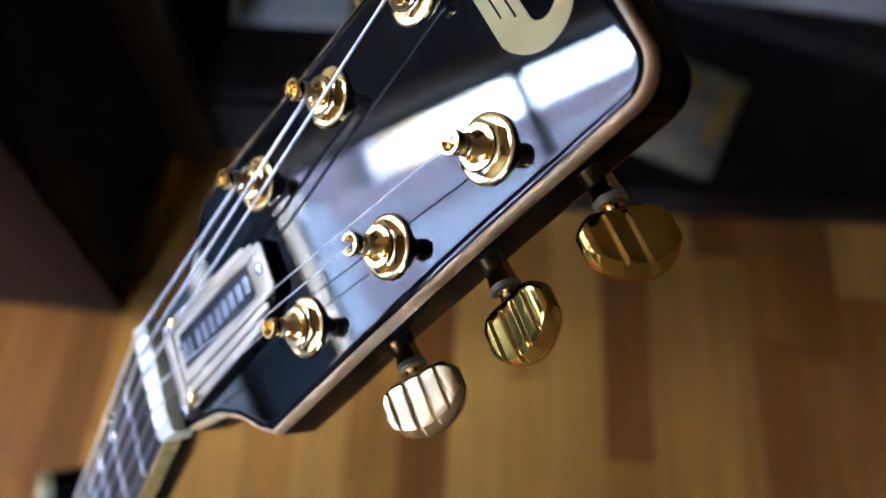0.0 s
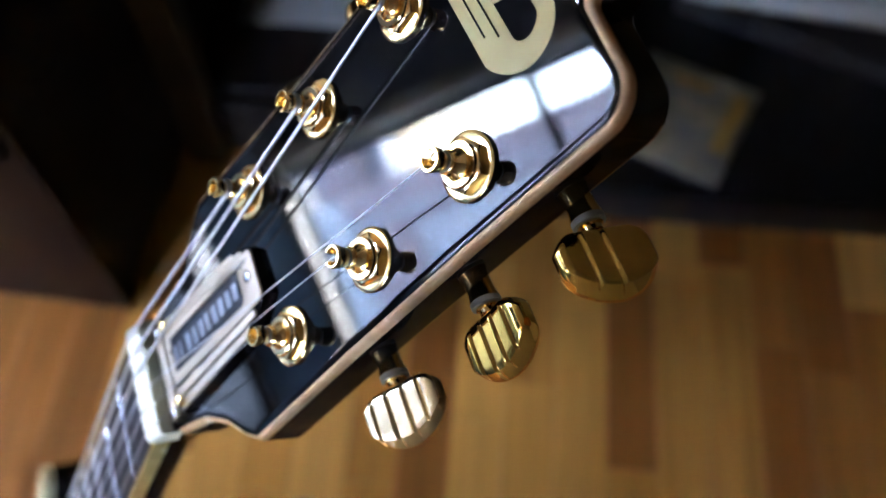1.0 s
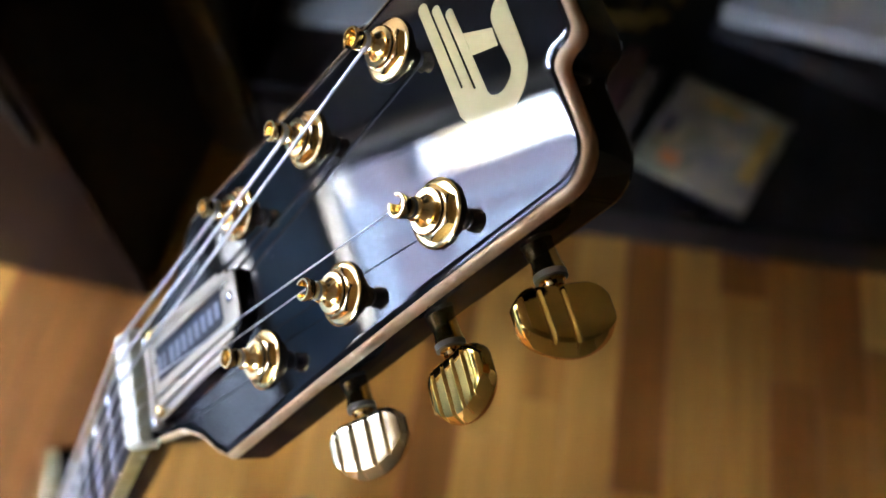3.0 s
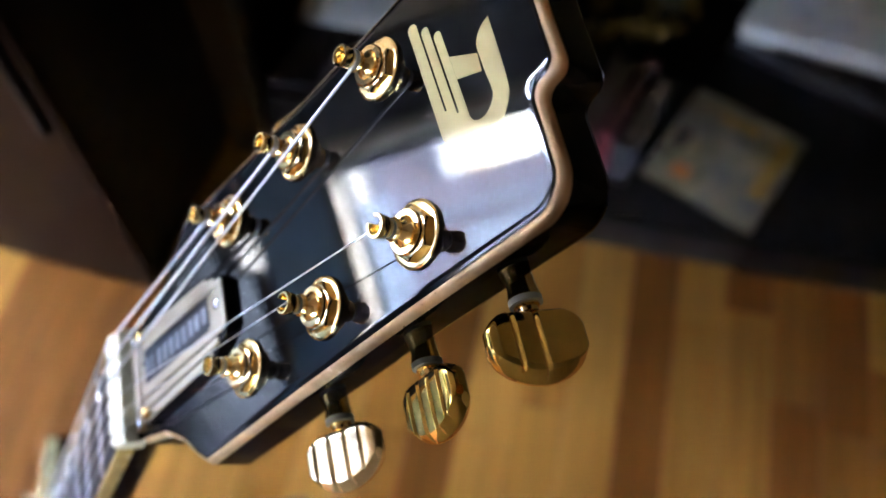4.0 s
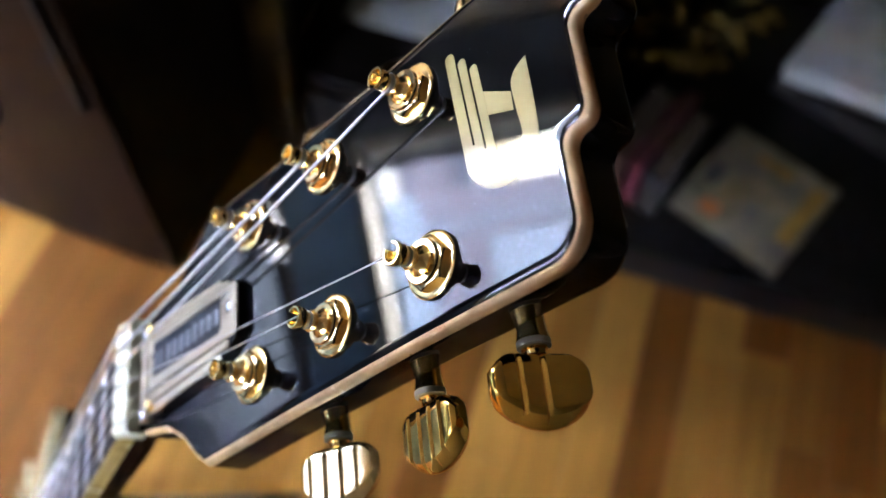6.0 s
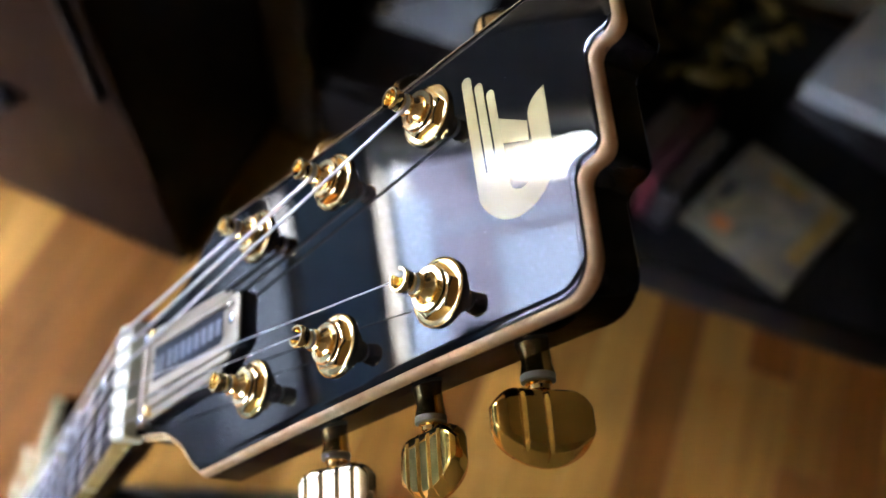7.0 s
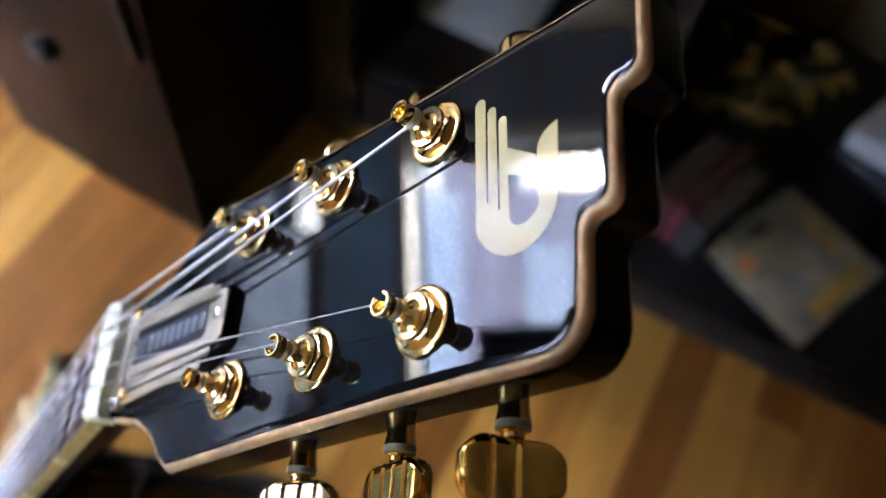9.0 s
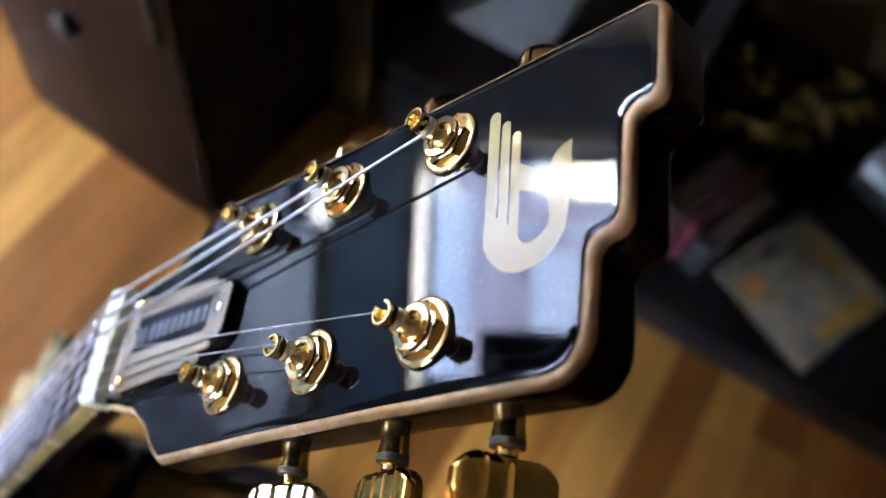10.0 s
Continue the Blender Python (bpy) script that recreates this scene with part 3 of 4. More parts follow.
def neck():
    bm = bmesh.new()
    last = None
    for i in range(15):
        s = -6 + 506 * i / 14
        h, d = HALF(max(s, 0)) - 0.2, 16.5 + 3 * s / 400
        if i == 0:
            d = 10
        ring = [bm.verts.new((s, h * math.cos(a), -5.2 - d * max(0.0, math.sin(a)) ** 0.8)) for a in [math.pi * k / 16 for k in range(17)]]
        if last:
            for k in range(16):
                bm.faces.new((last[k], last[k + 1], ring[k + 1], ring[k]))
            bm.faces.new((last[16], last[0], ring[0], ring[16]))
        else:
            bm.faces.new(ring)
        last = ring
    bm.faces.new(last[::-1])
    nk = part("neck", on_neck(bm), SIDE_LACQUER, guitar, "gloss black neck back", True, 60)
    board = part("fretboard", on_neck(neck_slab(bmesh.new(), 2.5, 430, lambda s: (-HALF(s) + 1.6, HALF(s) - 1.6), -5.2, 0.0)), ROSEWOOD, guitar,
                 "dark rosewood fretboard with nickel frets")
    for side in (-1, 1):
        part("board_binding", on_neck(neck_slab(bmesh.new(), 2.5, 430, lambda s: tuple(sorted((side * HALF(s), side * (HALF(s) - 1.58)))), -5.6, -0.02)),
             BOARD_BINDING, board, "yellowed cream edge binding")
    for k in range(1, 15):
        s = SCALE * (1 - 2 ** (-k / 12))
        bm = bmesh.new()
        h = HALF(s) - 1.0
        prof = [(-1.1, 0.0), (-0.95, 0.8), (-0.45, 1.3), (0.45, 1.3), (0.95, 0.8), (1.1, 0.0)]
        a = [bm.verts.new((s + x, -h, z)) for x, z in prof]
        a2 = [bm.verts.new((s + x, -h + 1.0, z)) for x, z in prof]
        b = [bm.verts.new((s + x, h - 1.0, z)) for x, z in prof]
        b2 = [bm.verts.new((s + x, h, z)) for x, z in prof]
        for v in a + b2:
            v.co.z *= 0.4
        for p, q in ((a, a2), (a2, b), (b, b2)):
            for i in range(5):
                bm.faces.new((p[i], p[i + 1], q[i + 1], q[i]))
        bm.faces.new(a)
        bm.faces.new(b2[::-1])
        part("fret", on_neck(bm), CHROME, board, smooth=True, angle=50)
    # nut with six slots
    bm = bmesh.new()
    prof = [(-21.9, -8.0), (-21.9, 1.6), (-20.8, 2.6)]
    for i in range(6):
        y = -17.5 + 7.0 * i
        prof += [(y - 0.6, 3.0), (y - 0.4, 2.3), (y + 0.4, 2.3), (y + 0.6, 3.0)]
    prof += [(20.8, 2.6), (21.9, 1.6), (21.9, -8.0)]
    f = [bm.verts.new((2.4, y, z - 0.5)) for y, z in prof]
    m_ = [bm.verts.new((1.4, y, z)) for y, z in prof]
    g = [bm.verts.new((-4.6, y, z - 3.6 if z > 0 else z)) for y, z in prof]
    n = len(prof)
    for p, q in ((f, m_), (m_, g)):
        for k in range(n):
            bm.faces.new((p[k], p[(k + 1) % n], q[(k + 1) % n], q[k]))
    bm.faces.new(f)
    bm.faces.new(g[::-1])
    part("nut", on_neck(bm), BONE, guitar, "pale yellowed bone nut with six slots")


neck()


def body():
    corners = [(-505, -90, 50), (-505, 127, 14), (-535, 150, 40), (-590, 118, 120), (-760, 190, 130), (-775, -190, 130), (-560, -118, 120), (-395, -150, 70)]
    line = [(-(x), y) for x, y in rounded(corners, 8)][::-1]
    bm = prism(bmesh.new(), line, -64, -20)
    bd = part("body", on_neck(bm), SIDE_LACQUER, guitar, "gloss black guitar body with pale top", True, 40)
    bm = bmesh.new()
    n = len(line)
    o, i_ = line, shrink(line, 9)
    rows = [[bm.verts.new((x, y, z)) for x, y in l] for l, z in ((shrink(o, -0.4), -27), (shrink(o, -0.4), -19.4), (i_, -19.0), (i_, -21))]
    for a, b in zip(rows, rows[1:]):
        for k in range(n):
            bm.faces.new((a[k], a[(k + 1) % n], b[(k + 1) % n], b[k]))
    part("body_binding", on_neck(bm), BODY_TOP, bd, "pale binding round the body edge", True, 40)
    part("body_top", on_neck(prism(bmesh.new(), shrink(line, 8.5), -21.5, -19.2)), BODY_TOP, bd, "vintage white body top")


body()


def truss_cover():
    """Stepped black block with a metal plate, two lower ribs on each long side and a sunk enamel field."""
    def low(bm):
        bmesh.ops.transform(bm, matrix=Matrix.Translation((-3.6, 2.3, 0)) @ Matrix.Diagonal((1, 1, 0.52, 1)), verts=bm.verts)
        return mm(bm)

    base = [(16.6, -22.6), (66.5, -20.2), (71.8, -16.4), (76.5, -13.6), (78.7, -11.4), (78.7, 4.4), (76.8, 6.4), (72.4, 8.2), (67.4, 9.8), (16.6, 12.8)]
    bm = prism(bmesh.new(), rounded([(x, y, 1.2) for x, y in base], 20), 0.02, 5.0, 0.5)
    cv = part("truss_rod_cover", low(bm), SIDE_LACQUER, guitar, "thick black cover with champagne metal plate", True, 40)
    outer = [(17.4, -12.6), (75.6, -12.2), (77.4, -10.6), (77.4, 4.0), (75.8, 5.5), (17.4, 7.0)]
    inner = [(19.6, -8.6), (66.2, -9.2), (67.9, -7.8), (67.7, 1.9), (66.2, 3.3), (19.6, 4.6)]
    bm = bmesh.new()
    lay = [[bm.verts.new((x, y, z)) for x, y in l] for l, z in
           ((outer, 4.95), (outer, 6.1), (shrink(outer, 0.25), 6.45), (shrink(inner, -0.3), 6.45), (inner, 6.2), (inner, 5.1))]
    for a, b in zip(lay, lay[1:]):
        for k in range(6):
            bm.faces.new((a[k], a[(k + 1) % 6], b[(k + 1) % 6], b[k]))
    part("metal_plate", low(bm), PLATE, cv, "satin champagne plate with a window", True, 30)
    part("enamel_field", low(prism(bmesh.new(), shrink(inner, -0.2), 5.03, 5.4)), RECESS, cv, "dark blue enamel field")
    for end, a0, a1, b0, b1, top in ((71.8, -17.0, -13.2, -15.5, -12.8, 6.1), (67.2, -21.6, -17.7, -19.2, -16.2, 5.8),
                                     (72.2, 7.4, 9.7, 5.9, 7.6, 6.1), (67.4, 10.1, 12.2, 7.9, 9.4, 5.8)):
        r = (b1 - b0) / 2
        line = [(17.4, a0)] + [(end - r + r * math.cos(w), b0 + r + r * math.sin(w)) for w in [math.pi * (k / 8 - 0.5) for k in range(9)]] + [(17.4, a1)]
        part("plate_rib", low(prism(bmesh.new(), line, 4.95, top, 0.3)), PLATE, cv, "", True, 30)
    for i in range(10):
        x = 20.6 + 4.65 * i
        w = 1.5 if i == 1 else 3.0
        part("raised_bar", low(box(bmesh.new(), x, x + w, -6.0 + 0.05 * i, 0.7 - 0.07 * i, 5.3, 6.0, 0.3)), BAR_METAL, cv, "plain raised blue-grey bar", True)
    bm = lathe(bmesh.new(), [(1.9, 6.3), (1.9, 6.7), (1.5, 7.2), (0.7, 7.5)], Matrix.Translation((72.9, -2.5, 0)), 16)
    part("screw", low(bm), CHROME, cv, "domed pale metal screw", True, 50)
    # retainer between the nut and the cover
    rt = part("string_retainer", low(box(bmesh.new(), 10.6, 15.6, -22.4, 12.6, 0.1, 6.6, 0.5)), PLATE, guitar, "narrow champagne retainer bar behind the nut", True)
    for y in (-20.3, 10.2):
        bm = lathe(bmesh.new(), [(1.9, 6.55), (1.9, 6.9), (1.5, 7.5), (0.7, 7.8)], Matrix.Translation((13.1, y, 0)), 16)
        part("screw", low(bm), CHROME, rt, "domed pale metal screw", True, 50)
    for x, y in ((19.3, 9.6), (19.3, -18.6)):
        bm = lathe(bmesh.new(), [(1.9, 5.6), (1.9, 6.8), (1.3, 7.2), (1.3, 8.2), (1.9, 8.6), (1.9, 9.4), (1.2, 9.9)], Matrix.Translation((x, y, 0)), 16)
        part("guide_pin", low(bm), DEEP_GOLD, cv, "small turned gold pin", True, 50)


truss_cover()

POSTS = [(78.2, 94.3), (119.8, 135.4), (161.2, 173.0)]
ROW = 25.7


def slotted_post(bm, m, slot_turn):
    """Turned string post with a hollow, slotted head."""
    seg = 36
    prof = [(3.7, 4.0), (3.7, 4.7), (3.2, 5.1), (2.35, 5.9), (2.05, 6.6), (2.3, 7.2), (2.95, 7.5), (3.05, 7.9), (2.8, 8.3), (2.25, 8.5), (2.15, 9.2), (2.3, 9.9), (2.75, 10.3),
            (2.95, 10.8), (2.95, 12.0), (3.15, 12.2), (3.2, 12.9), (2.95, 13.3), (2.45, 13.3), (2.25, 13.0), (2.1, 10.5)]
    cut = 13
    rings = [[bm.verts.new(m @ Vector((r * math.cos(2 * math.pi * k / seg + slot_turn), r * math.sin(2 * math.pi * k / seg + slot_turn), z))) for k in range(seg)] for r, z in prof]
    gap = lambda k: k < 6
    for j, (a, b) in enumerate(zip(rings, rings[1:])):
        for k in range(seg):
            if j >= cut - 1 and gap(k):
                continue
            bm.faces.new((a[k], a[(k + 1) % seg], b[(k + 1) % seg], b[k]))
    bm.faces.new(rings[0][::-1])
    bm.faces.new(rings[-1])
    ring_ids = list(range(cut - 1, len(prof)))
    for k in (0, 6):
        bm.faces.new([rings[j][k] for j in ring_ids])
    for k0 in (0,):
        for k in range(k0, k0 + 6):
            bm.faces.new((rings[cut - 1][k], rings[cut - 1][k + 1], rings[-1][k + 1], rings[-1][k]))
    return bm


def key_button(bm, grooves, cols=120, rows=20):
    """Kidney-shaped grip in local w (x), l (y), thickness (z), with ribs along l."""
    W_, T = 12.8, 3.0

    def span(w):
        u = abs(w) / W_
        top = 0.6 + 4.6 * max(0.0, (u - 0.5) / 0.5) ** 2.2
        low = 8.6 + 10.2 * max(0.0, 1 - u ** 1.9) ** 0.5
        return top, low

    def level(w, v, face):
        u = abs(w) / W_
        e = max(0.0, (1 - u ** 14)) ** 0.5 * max(0.0, (1 - abs(2 * v - 1) ** 14)) ** 0.5
        if face > 0 and v > 0.84:
            e *= max(0.0, 1 - 0.75 * (v - 0.84) / 0.16)
        z = T * e
        if face > 0:
            for g in grooves:
                d = abs(w - g)
                if d < 0.85:
                    z -= 0.75 * (0.5 + 0.5 * math.cos(math.pi * d / 0.85)) * e
        return z * face

    ws = [-W_ + 2 * W_ * i / cols for i in range(cols + 1)]
    grid = {}
    for face in (1, -1):
        for i, w in enumerate(ws):
            top, low = span(w)
            for j in range(rows + 1):
                v = 0.5 - 0.5 * math.cos(math.pi * j / rows)
                if (i in (0, cols) or j in (0, rows)) and face < 0:
                    grid[face, i, j] = grid[1, i, j]
                else:
                    grid[face, i, j] = bm.verts.new((w, top + (low - top) * v, level(w, v, face)))
        for i in range(cols):
            for j in range(rows):
                bm.faces.new([grid[face, a, b] for a, b in ((i, j), (i + 1, j), (i + 1, j + 1), (i, j + 1))])
    return bm


def tuner(post_x, shaft_x, side, turn, grooves, slot_turn, label, grip):
    y = side * ROW
    SHAFT_Z = -18.2 if side < 0 else -26.0
    tn = part("tuner", mm(lathe(bmesh.new(), [(8.7, 0.02), (8.85, 0.4), (8.8, 0.9), (8.5, 1.15), (7.9, 1.25), (3.4, 1.3)], Matrix.Translation((post_x, y, 0)), 48)), GOLD, guitar, label,
              True, 40)
    bm = bmesh.new()
    nut_rings = []
    for z, cap in ((1.2, 9.0), (2.7, 9.0), (3.0, 7.1), (3.25, 6.5), (3.35, 6.0), (3.4, 5.8), (4.2, 5.75), (4.42, 5.5), (4.46, 4.1), (4.1, 3.6)):
        ring = []
        for k in range(48):
            a = 2 * math.pi * k / 48
            r = min(6.2 / math.cos((a % (math.pi / 3)) - math.pi / 6), cap)
            ring.append(bm.verts.new((post_x + r * math.cos(a + turn), y + r * math.sin(a + turn), z)))
        nut_rings.append(ring)
    for a, b in zip(nut_rings, nut_rings[1:]):
        for k in range(48):
            bm.faces.new((a[k], a[(k + 1) % 48], b[(k + 1) % 48], b[k]))
    bm.faces.new(nut_rings[0][::-1])
    bm.faces.new(nut_rings[-1])
    part("hex_nut", mm(bm), PALE_GOLD, tn, "six-sided pale gold bushing nut", True, 25)
    part("string_post", mm(slotted_post(bmesh.new(), Matrix.Translation((post_x, y, 0)), slot_turn)), GOLD, tn, "turned gold post with slotted head", True, 40)
    # gear housing behind the headstock, worm shaft, collar, grip
    bm = box(bmesh.new(), post_x - 9, shaft_x + 7, y - 8.5, y + 8.5, -27.5, -17.05, 2.0)
    part("gear_housing", mm(bm), GOLD, tn, "gold die-cast gear housing", True)
    axis = Matrix.Translation((shaft_x, side * 34, SHAFT_Z)) @ (pose(0, 0, 0, 90) if side < 0 else pose(0, 0, 0, -90))
    bm = lathe(bmesh.new(), [(3.5, -6.0), (3.5, 7.0), (3.7, 10.0), (4.2, 12.75)], axis, 28)
    part("worm_shaft", mm(bm), DEEP_GOLD, tn, "polished gold worm shaft", True, 40)
    bm = lathe(bmesh.new(), [(3.0, 12.7), (4.15, 12.8), (4.15, 14.3), (3.0, 14.4)], axis, 28)
    part("nylon_ring", mm(bm), RUBBER, tn, "grey nylon friction ring", True, 40)
    bm = lathe(bmesh.new(), [(3.2, 14.3), (3.3, 14.9), (2.6, 15.3), (2.6, 16.4)], axis, 24)
    part("button_neck", mm(bm), GOLD, tn, "", True, 40)
    bm = key_button(bmesh.new(), grooves)
    # l runs outwards from the headstock, z is the ribbed face
    ang = turn
    wv, nv = Vector((math.cos(ang), 0, -math.sin(ang))), Vector((math.sin(ang), 0, math.cos(ang)))
    lv = Vector((0, side, 0))
    m4 = Matrix(((wv.x, lv.x, nv.x, shaft_x), (wv.y, lv.y, nv.y, side * 49.6), (wv.z, lv.z, nv.z, SHAFT_Z), (0, 0, 0, 1)))
    bmesh.ops.transform(bm, matrix=m4, verts=bm.verts)
    part("button", mm(bm), grip, tn, "ribbed gold tuner button", True, 28)
    return tn


for (px, sx), turn, grooves, slot, tag, grip in (
        (POSTS[0], radians(18), (-8.6, -3.2, 2.4, 7.6), 0.6, "gold tuner with pale ribbed button facing up", PALE_GRIP),
        (POSTS[1], radians(-9), (-7.6, -2.4, 2.6, 7.4), 2.2, "gold tuner with ribbed button turned aside", BUTTON_GOLD),
        (POSTS[2], radians(67), (-6.0, 0.0), 1.35, "gold tuner with broad plain-sided button", BUTTON_GOLD)):
    tuner(px, sx, -1, turn, grooves, slot, tag, grip)
for (px, sx), turn, slot in ((POSTS[0], radians(52), 3.3), (POSTS[1], radians(58), 3.0), (POSTS[2], radians(66), 3.5)):
    tuner(px, sx, 1, turn, (), slot, "gold tuner with smooth button on the bass side", PALE_GOLD)

# strings: from far down the neck over the nut to the posts
GAUGE = {-1: (0.14, 0.17, 0.22), 1: (0.72, 0.60, 0.48)}
for side in (-1, 1):
    for i, (px, _) in enumerate(POSTS):
        y0 = side * (17.5 - 7.0 * i)
        r = GAUGE[side][i]
        start = NECK @ Vector((430 * MM, -y0 * 1.45 * MM, 5.0 * MM))
        over = NECK @ Vector((0.5 * MM, -y0 * MM, (2.0 + r) * MM))
        end = Vector((px - 0.5, side * (ROW - 2.25), 9.1)) * MM
        bm = tube(bmesh.new(), [start, over - (over - start).normalized() * 0.002, over, over + (end - over).normalized() * 0.002, end], r * MM, 8)
        turns = [Vector((px + 2.4 * math.cos(a), side * ROW - side * 2.4 * math.sin(a), 8.75 + 0.05 * a)) * MM for a in [k * math.pi / 8 for k in range(-4, 22)]]
        tube(bm, turns, r * MM, 6)
        part("string", bm, STRING, guitar, "wound steel string" if side > 0 else "thin plain steel string", True, 60)


# guitar stand on the floor under the neck
def guitar_stand():
    ob = thing("guitar_stand", pose(-0.12, 0.07, 0), "black tubular guitar stand on the wooden floor", "guitar stand")
    part("leg", tube(bmesh.new(), [(-0.20, -0.06, 0.016), (-0.06, -0.01, 0.016), (0.07, 0.035, 0.016)], 0.015, 12), BLACK_PLASTIC, ob, "", True)
    part("leg", tube(bmesh.new(), [(-0.16, -0.15, 0.014), (0.0, -0.075, 0.014), (0.09, -0.02, 0.014)], 0.013, 12), BLACK_PLASTIC, ob, "", True)
    part("crossbar", tube(bmesh.new(), [(-0.05, -0.10, 0.02), (-0.07, -0.01, 0.02)], 0.011, 12), BLACK_PLASTIC, ob, "", True)


guitar_stand()


# ---------------- furniture ----------------
def walnut_cabinet():
    ob = thing("wooden_cabinet", pose(-0.60, 0.345, 0, 0, 0, -4), "dark walnut cabinet with a black knob, standing on the floor", "cabinet")
    block("body", 0.0, 0.286, 0.018, 0.30, 0.0, 0.78, BLACK_WOOD, ob, 0.003)
    block("front_panel", 0.004, 0.298, 0.0, 0.017, 0.006, 0.775, WALNUT, ob, 0.003)
    bm = lathe(bmesh.new(), [(0.009, 0.0), (0.009, 0.006), (0.014, 0.009), (0.015, 0.016), (0.011, 0.021)], pose(0.147, 0.001, 0.257, 90), 24)
    part("knob", bm, BLACK_PLASTIC, ob, "round black knob", True, 40)
    block("pull_rail", 0.279, 0.287, -0.010, 0.001, 0.325, 0.60, BLACK_WOOD, ob, 0.002)
    return ob


walnut_cabinet()


def dark_bookcase():
    ob = thing("dark_bookcase", pose(-0.29, 0.55, 0), "tall black-stained bookcase with a brown front upright", "bookcase")
    block("upright", 0.006, 0.056, 0.0, 0.03, 0.0, 1.5, BROWN_EDGE, ob, 0.002, "worn brown front upright")
    block("side_panel", 0.006, 0.03, 0.031, 0.42, 0.0, 1.5, BLACK_WOOD, ob)
    block("side_panel", 0.385, 0.409, 0.0, 0.42, 0.0, 1.5, BLACK_WOOD, ob)
    block("back_panel", 0.0, 0.41, 0.421, 0.435, 0.0, 1.5, BLACK_WOOD, ob)
    for z in (0.10, 0.62, 1.05, 1.47):
        block("shelf", 0.031, 0.384, 0.031, 0.42, z, z + 0.022, BLACK_WOOD, ob)
    block("plinth", 0.057, 0.384, 0.02, 0.03, 0.0, 0.10, BLACK_WOOD, ob)
    return ob


dark_bookcase()
tagged(block("paper_sheet", -0.215, -0.065, 0.68, 0.89, 0.1225, 0.126, PAPER, None, 0.0005), "white paper sheets lying on the bookcase shelf", "paper")


def low_shelf():
    ob = thing("low_shelf", pose(0.13, 0.49, 0), "low dark grey shelf board on the floor with things on it", "shelf")
    block("top_board", 0.0, 1.1, 0.0, 0.46, 0.066, 0.09, DARK_SHELF, ob, 0.003)
    block("front_board", 0.01, 1.09, 0.012, 0.03, 0.0, 0.0655, BLACK_WOOD, ob, 0.002)
    for x in (0.02, 0.55, 1.06):
        block("support", x, x + 0.02, 0.031, 0.45, 0.0, 0.0655, BLACK_WOOD, ob)
    return ob


low_shelf()


def picture_card():
    ang = math.degrees(math.atan2(-0.061, 0.137))
    ob = thing("picture_book", pose(0.339, 0.596, 0.0905, 0, 0, ang), "square printed booklet in faded yellow and grey on the shelf", "booklet")
    block("back_cover", -0.074, 0.074, -0.079, 0.079, 0.0, 0.004, BLACK_PLASTIC, ob, 0.001)
    block("cover", -0.073, 0.073, -0.078, 0.078, 0.0042, 0.009, CARD, ob, 0.001)
    block("printed_patch", -0.045, -0.022, -0.060, -0.040, 0.0091, 0.0094, ORANGE, ob)
    block("printed_patch", -0.03, 0.02, 0.045, 0.06, 0.0091, 0.0094, PETAL, ob)
    block("printed_patch", -0.066, -0.045, -0.02, 0.012, 0.0091, 0.0094, GREY_CLOTH, ob)
    block("printed_patch", 0.045, 0.066, -0.035, 0.06, 0.0091, 0.0094, PETAL, ob)
    return ob


picture_card()


def book(x, y, ang, w, d, h, mat, label):
    ob = thing("book", pose(x, y, 0.0905, 0, 0, ang), label, "book", "books on the low shelf")
    block("cover", 0, 0.003, 0, d, 0, h, mat, ob, 0.0008)
    block("cover", w - 0.003, w, 0, d, 0, h, mat, ob, 0.0008)
    block("spine", 0.003, w - 0.003, 0, 0.003, 0, h, mat, ob, 0.0008)
    block("page_block", 0.0032, w - 0.0032, 0.0032, d - 0.004, 0.003, h - 0.004, PAGES, ob)
    return ob


book(0.150, 0.56, -20, 0.030, 0.12, 0.075, BROWN_CLOTH, "brown cloth-bound book standing on the low shelf")
book(0.184, 0.548, -20, 0.014, 0.13, 0.080, CRIMSON, "thin crimson book standing on the low shelf")
book(0.201, 0.542, -20, 0.026, 0.12, 0.070, GREY_CLOTH, "dark grey book standing on the low shelf")

papers = thing("sketch_pad", pose(0.335, 0.775, 0.0905, 0, 0, -22), "white sketch pad with a faint blue-grey drawing", "sketch pad")
SLANT = pose(0, 0, 0.052, 0, -13, 0)
part("slanted_board", prism(bmesh.new(), [(0.0, 0.0), (0.33, 0.0), (0.33, 0.20), (0.0, 0.20)], 0.0, 0.03), GREY_CLOTH, papers, "dark board under the pad")
pad_bm = box(bmesh.new(), 0.0, 0.34, 0.0, 0.20, -0.03, 0.0, 0.003, 2, SLANT)
part("pad", pad_bm, PAPER, papers, "", True)
part("prop", box(bmesh.new(), 0.28, 0.30, 0.02, 0.18, 0.03, 0.086), GREY_CLOTH, papers, "dark wedge propping the pad")
for k, (a, b, c, d) in enumerate(((0.05, 0.13, 0.03, 0.045), (0.07, 0.16, 0.07, 0.082), (0.10, 0.22, 0.11, 0.118), (0.03, 0.06, 0.09, 0.16), (0.18, 0.26, 0.05, 0.06))):
    block("drawn_bar", a, b, c, d, 0.0001, 0.0004, INK, papers, m=SLANT)


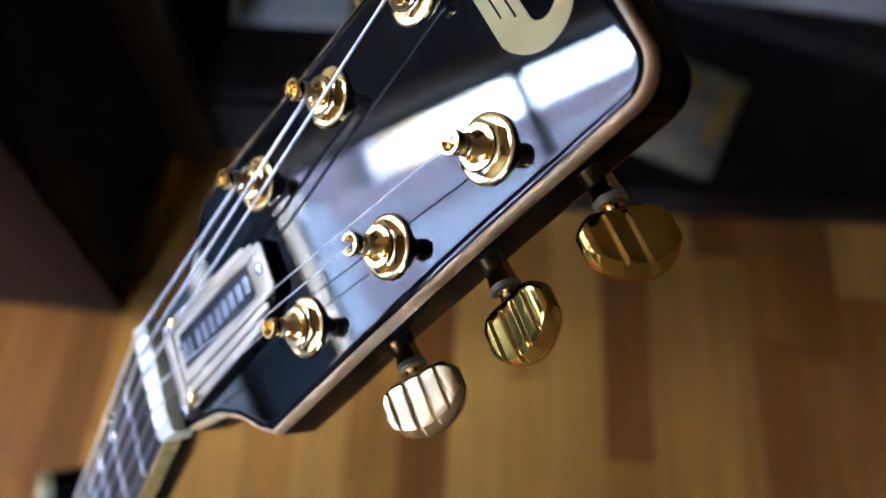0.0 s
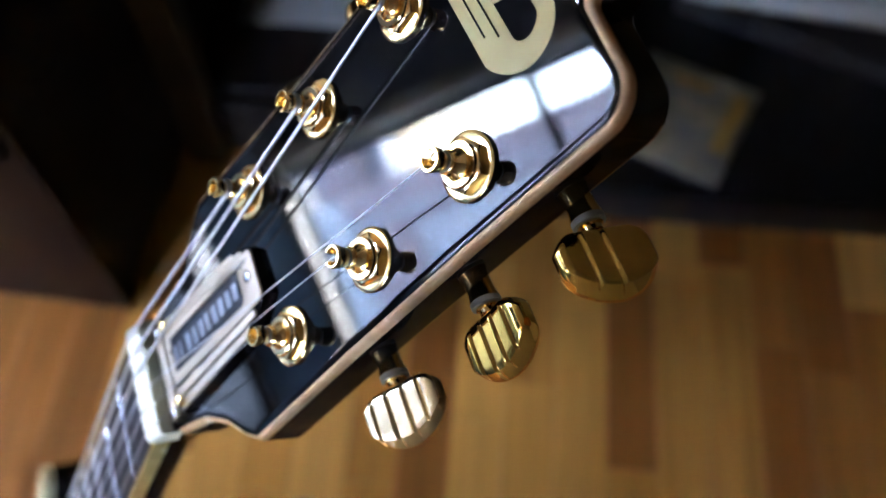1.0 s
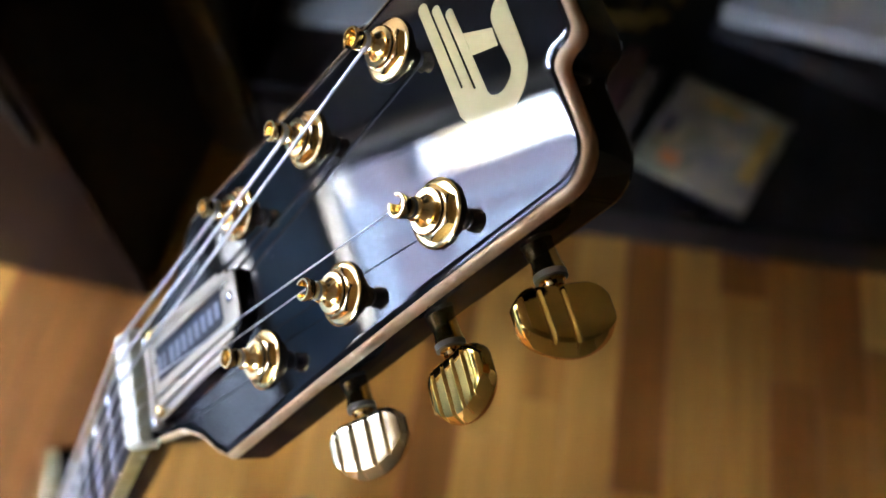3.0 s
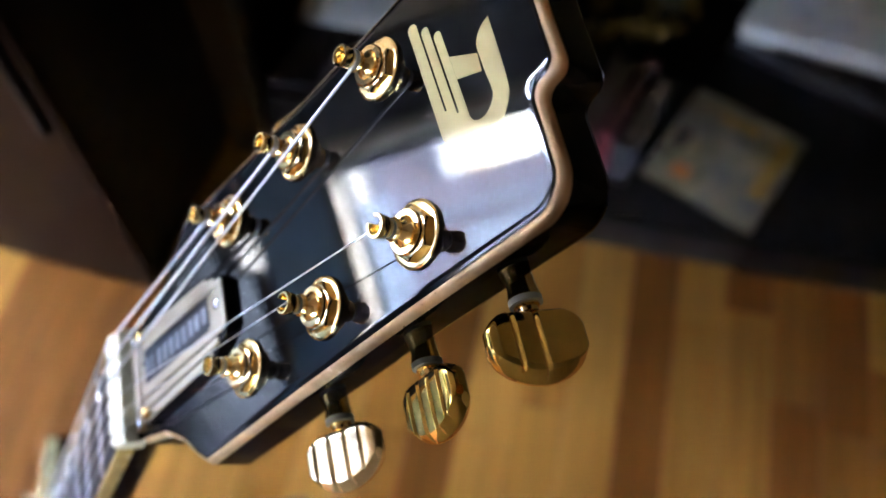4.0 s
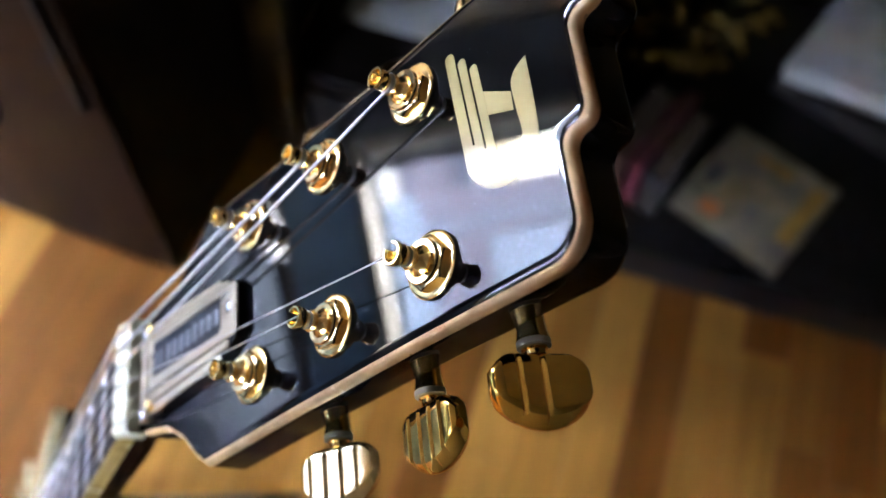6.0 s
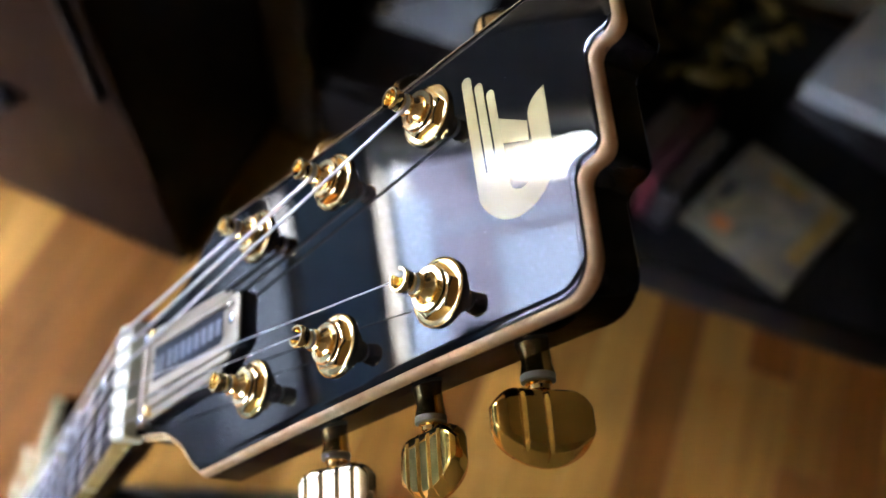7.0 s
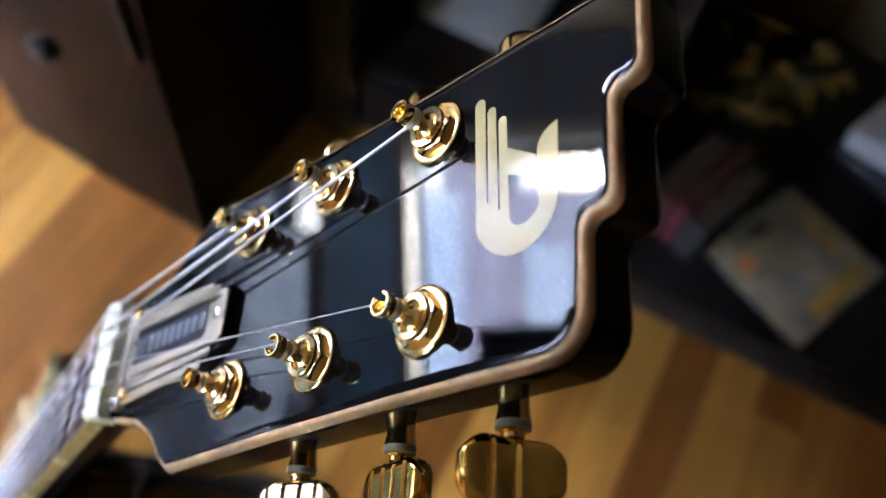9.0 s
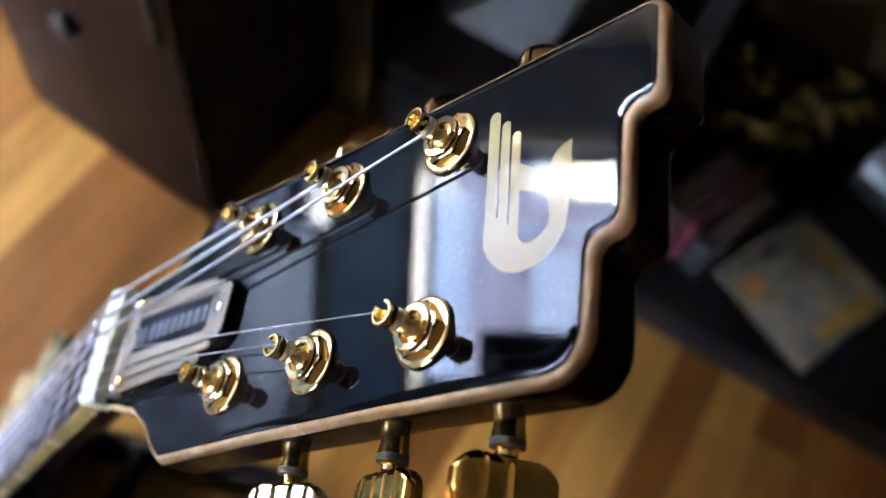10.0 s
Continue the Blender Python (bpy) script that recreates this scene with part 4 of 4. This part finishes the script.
def flower_bunch():
    rng = random.Random(5)
    ob = thing("dried_flowers", pose(0.215, 0.80, 0.0905), "bunch of dried yellow flowers lying on the shelf", "dried flowers")
    bm, heads = bmesh.new(), bmesh.new()
    for k in range(40):
        a, b = rng.gauss(0.0, 0.045), rng.gauss(0.01, 0.05)
        z = rng.uniform(0.02, 0.075)
        tube(bm, [(0.02, 0.05, 0.01), (a * 0.5, b * 0.5, z * 0.9), (a, b, z)], 0.0012, 5)
        for p in range(9):
            d = Vector((rng.gauss(0, 1), rng.gauss(0, 1), rng.gauss(0.4, 0.7))).normalized()
            c = Vector((a, b, z)) + d * rng.uniform(0.004, 0.012)
            s, t_ = d.orthogonal().normalized() * 0.0045, d * 0.006
            q = [heads.verts.new(v) for v in (c - t_, c + s, c + t_ * 1.3, c - s)]
            heads.faces.new(q)
    part("stem_tangle", bm, STEM, ob, "", True)["kind"] = "stuff"
    part("petals", heads, PETAL, ob, "small dull yellow petals")["kind"] = "stuff"
    return ob


flower_bunch()

# ---------------- floor boards, last ----------------
floor = tagged(block("floor", ROOM_X0, ROOM_X1, ROOM_Y0, ROOM_Y1, -0.06, -0.012, BLACK_WOOD), "narrow-strip honey oak floor running towards the shelves", "floor", kind="structure")
PLANK = 0.0572


def plank_mesh(length):
    bm = box(bmesh.new(), 0.0002, PLANK - 0.0002, 0.0003, length - 0.0003, -0.0115, 0.0)
    top = [e for e in bm.edges if all(abs(v.co.z) < 1e-6 for v in e.verts)]
    bmesh.ops.bevel(bm, geom=top, offset=0.0009, segments=1, affect="EDGES")
    mesh = bpy.data.meshes.new("plank")
    bm.to_mesh(mesh)
    bm.free()
    mesh.materials.append(OAK)
    return mesh


LENGTHS = (0.21, 0.29, 0.38, 0.50, 0.64)
FAR_OAK = material("strip_oak_far", (0.29, 0.112, 0.016), 0.42, vary=0.3, scale=9, stretch=(3, 0.3, 1))
MESHES = {l: plank_mesh(l) for l in LENGTHS}
rng = random.Random(11)
far = bmesh.new()
x = ROOM_X0
made = 0
while x < ROOM_X1 - PLANK:
    y = ROOM_Y0 - rng.uniform(0, 0.9)
    while y < ROOM_Y1:
        l = rng.choice(LENGTHS)
        if -0.95 < x < 0.8 and y + l > -0.35 and y + l < ROOM_Y1 and made < 300:
            ob = new("plank", MESHES[l])
            ob.location = (x, y, 0)
            ob.parent = floor
            made += 1
        else:
            a, b = max(y, ROOM_Y0), min(y + l, ROOM_Y1)
            if b > a:
                box(far, x + 0.0002, x + PLANK - 0.0002, a, b - 0.0006, -0.0115, 0.0)
        y += l
    x += PLANK

rest = part("far_planks", far, FAR_OAK, floor, "honey oak strips further off")
rest["kind"] = "stuff"
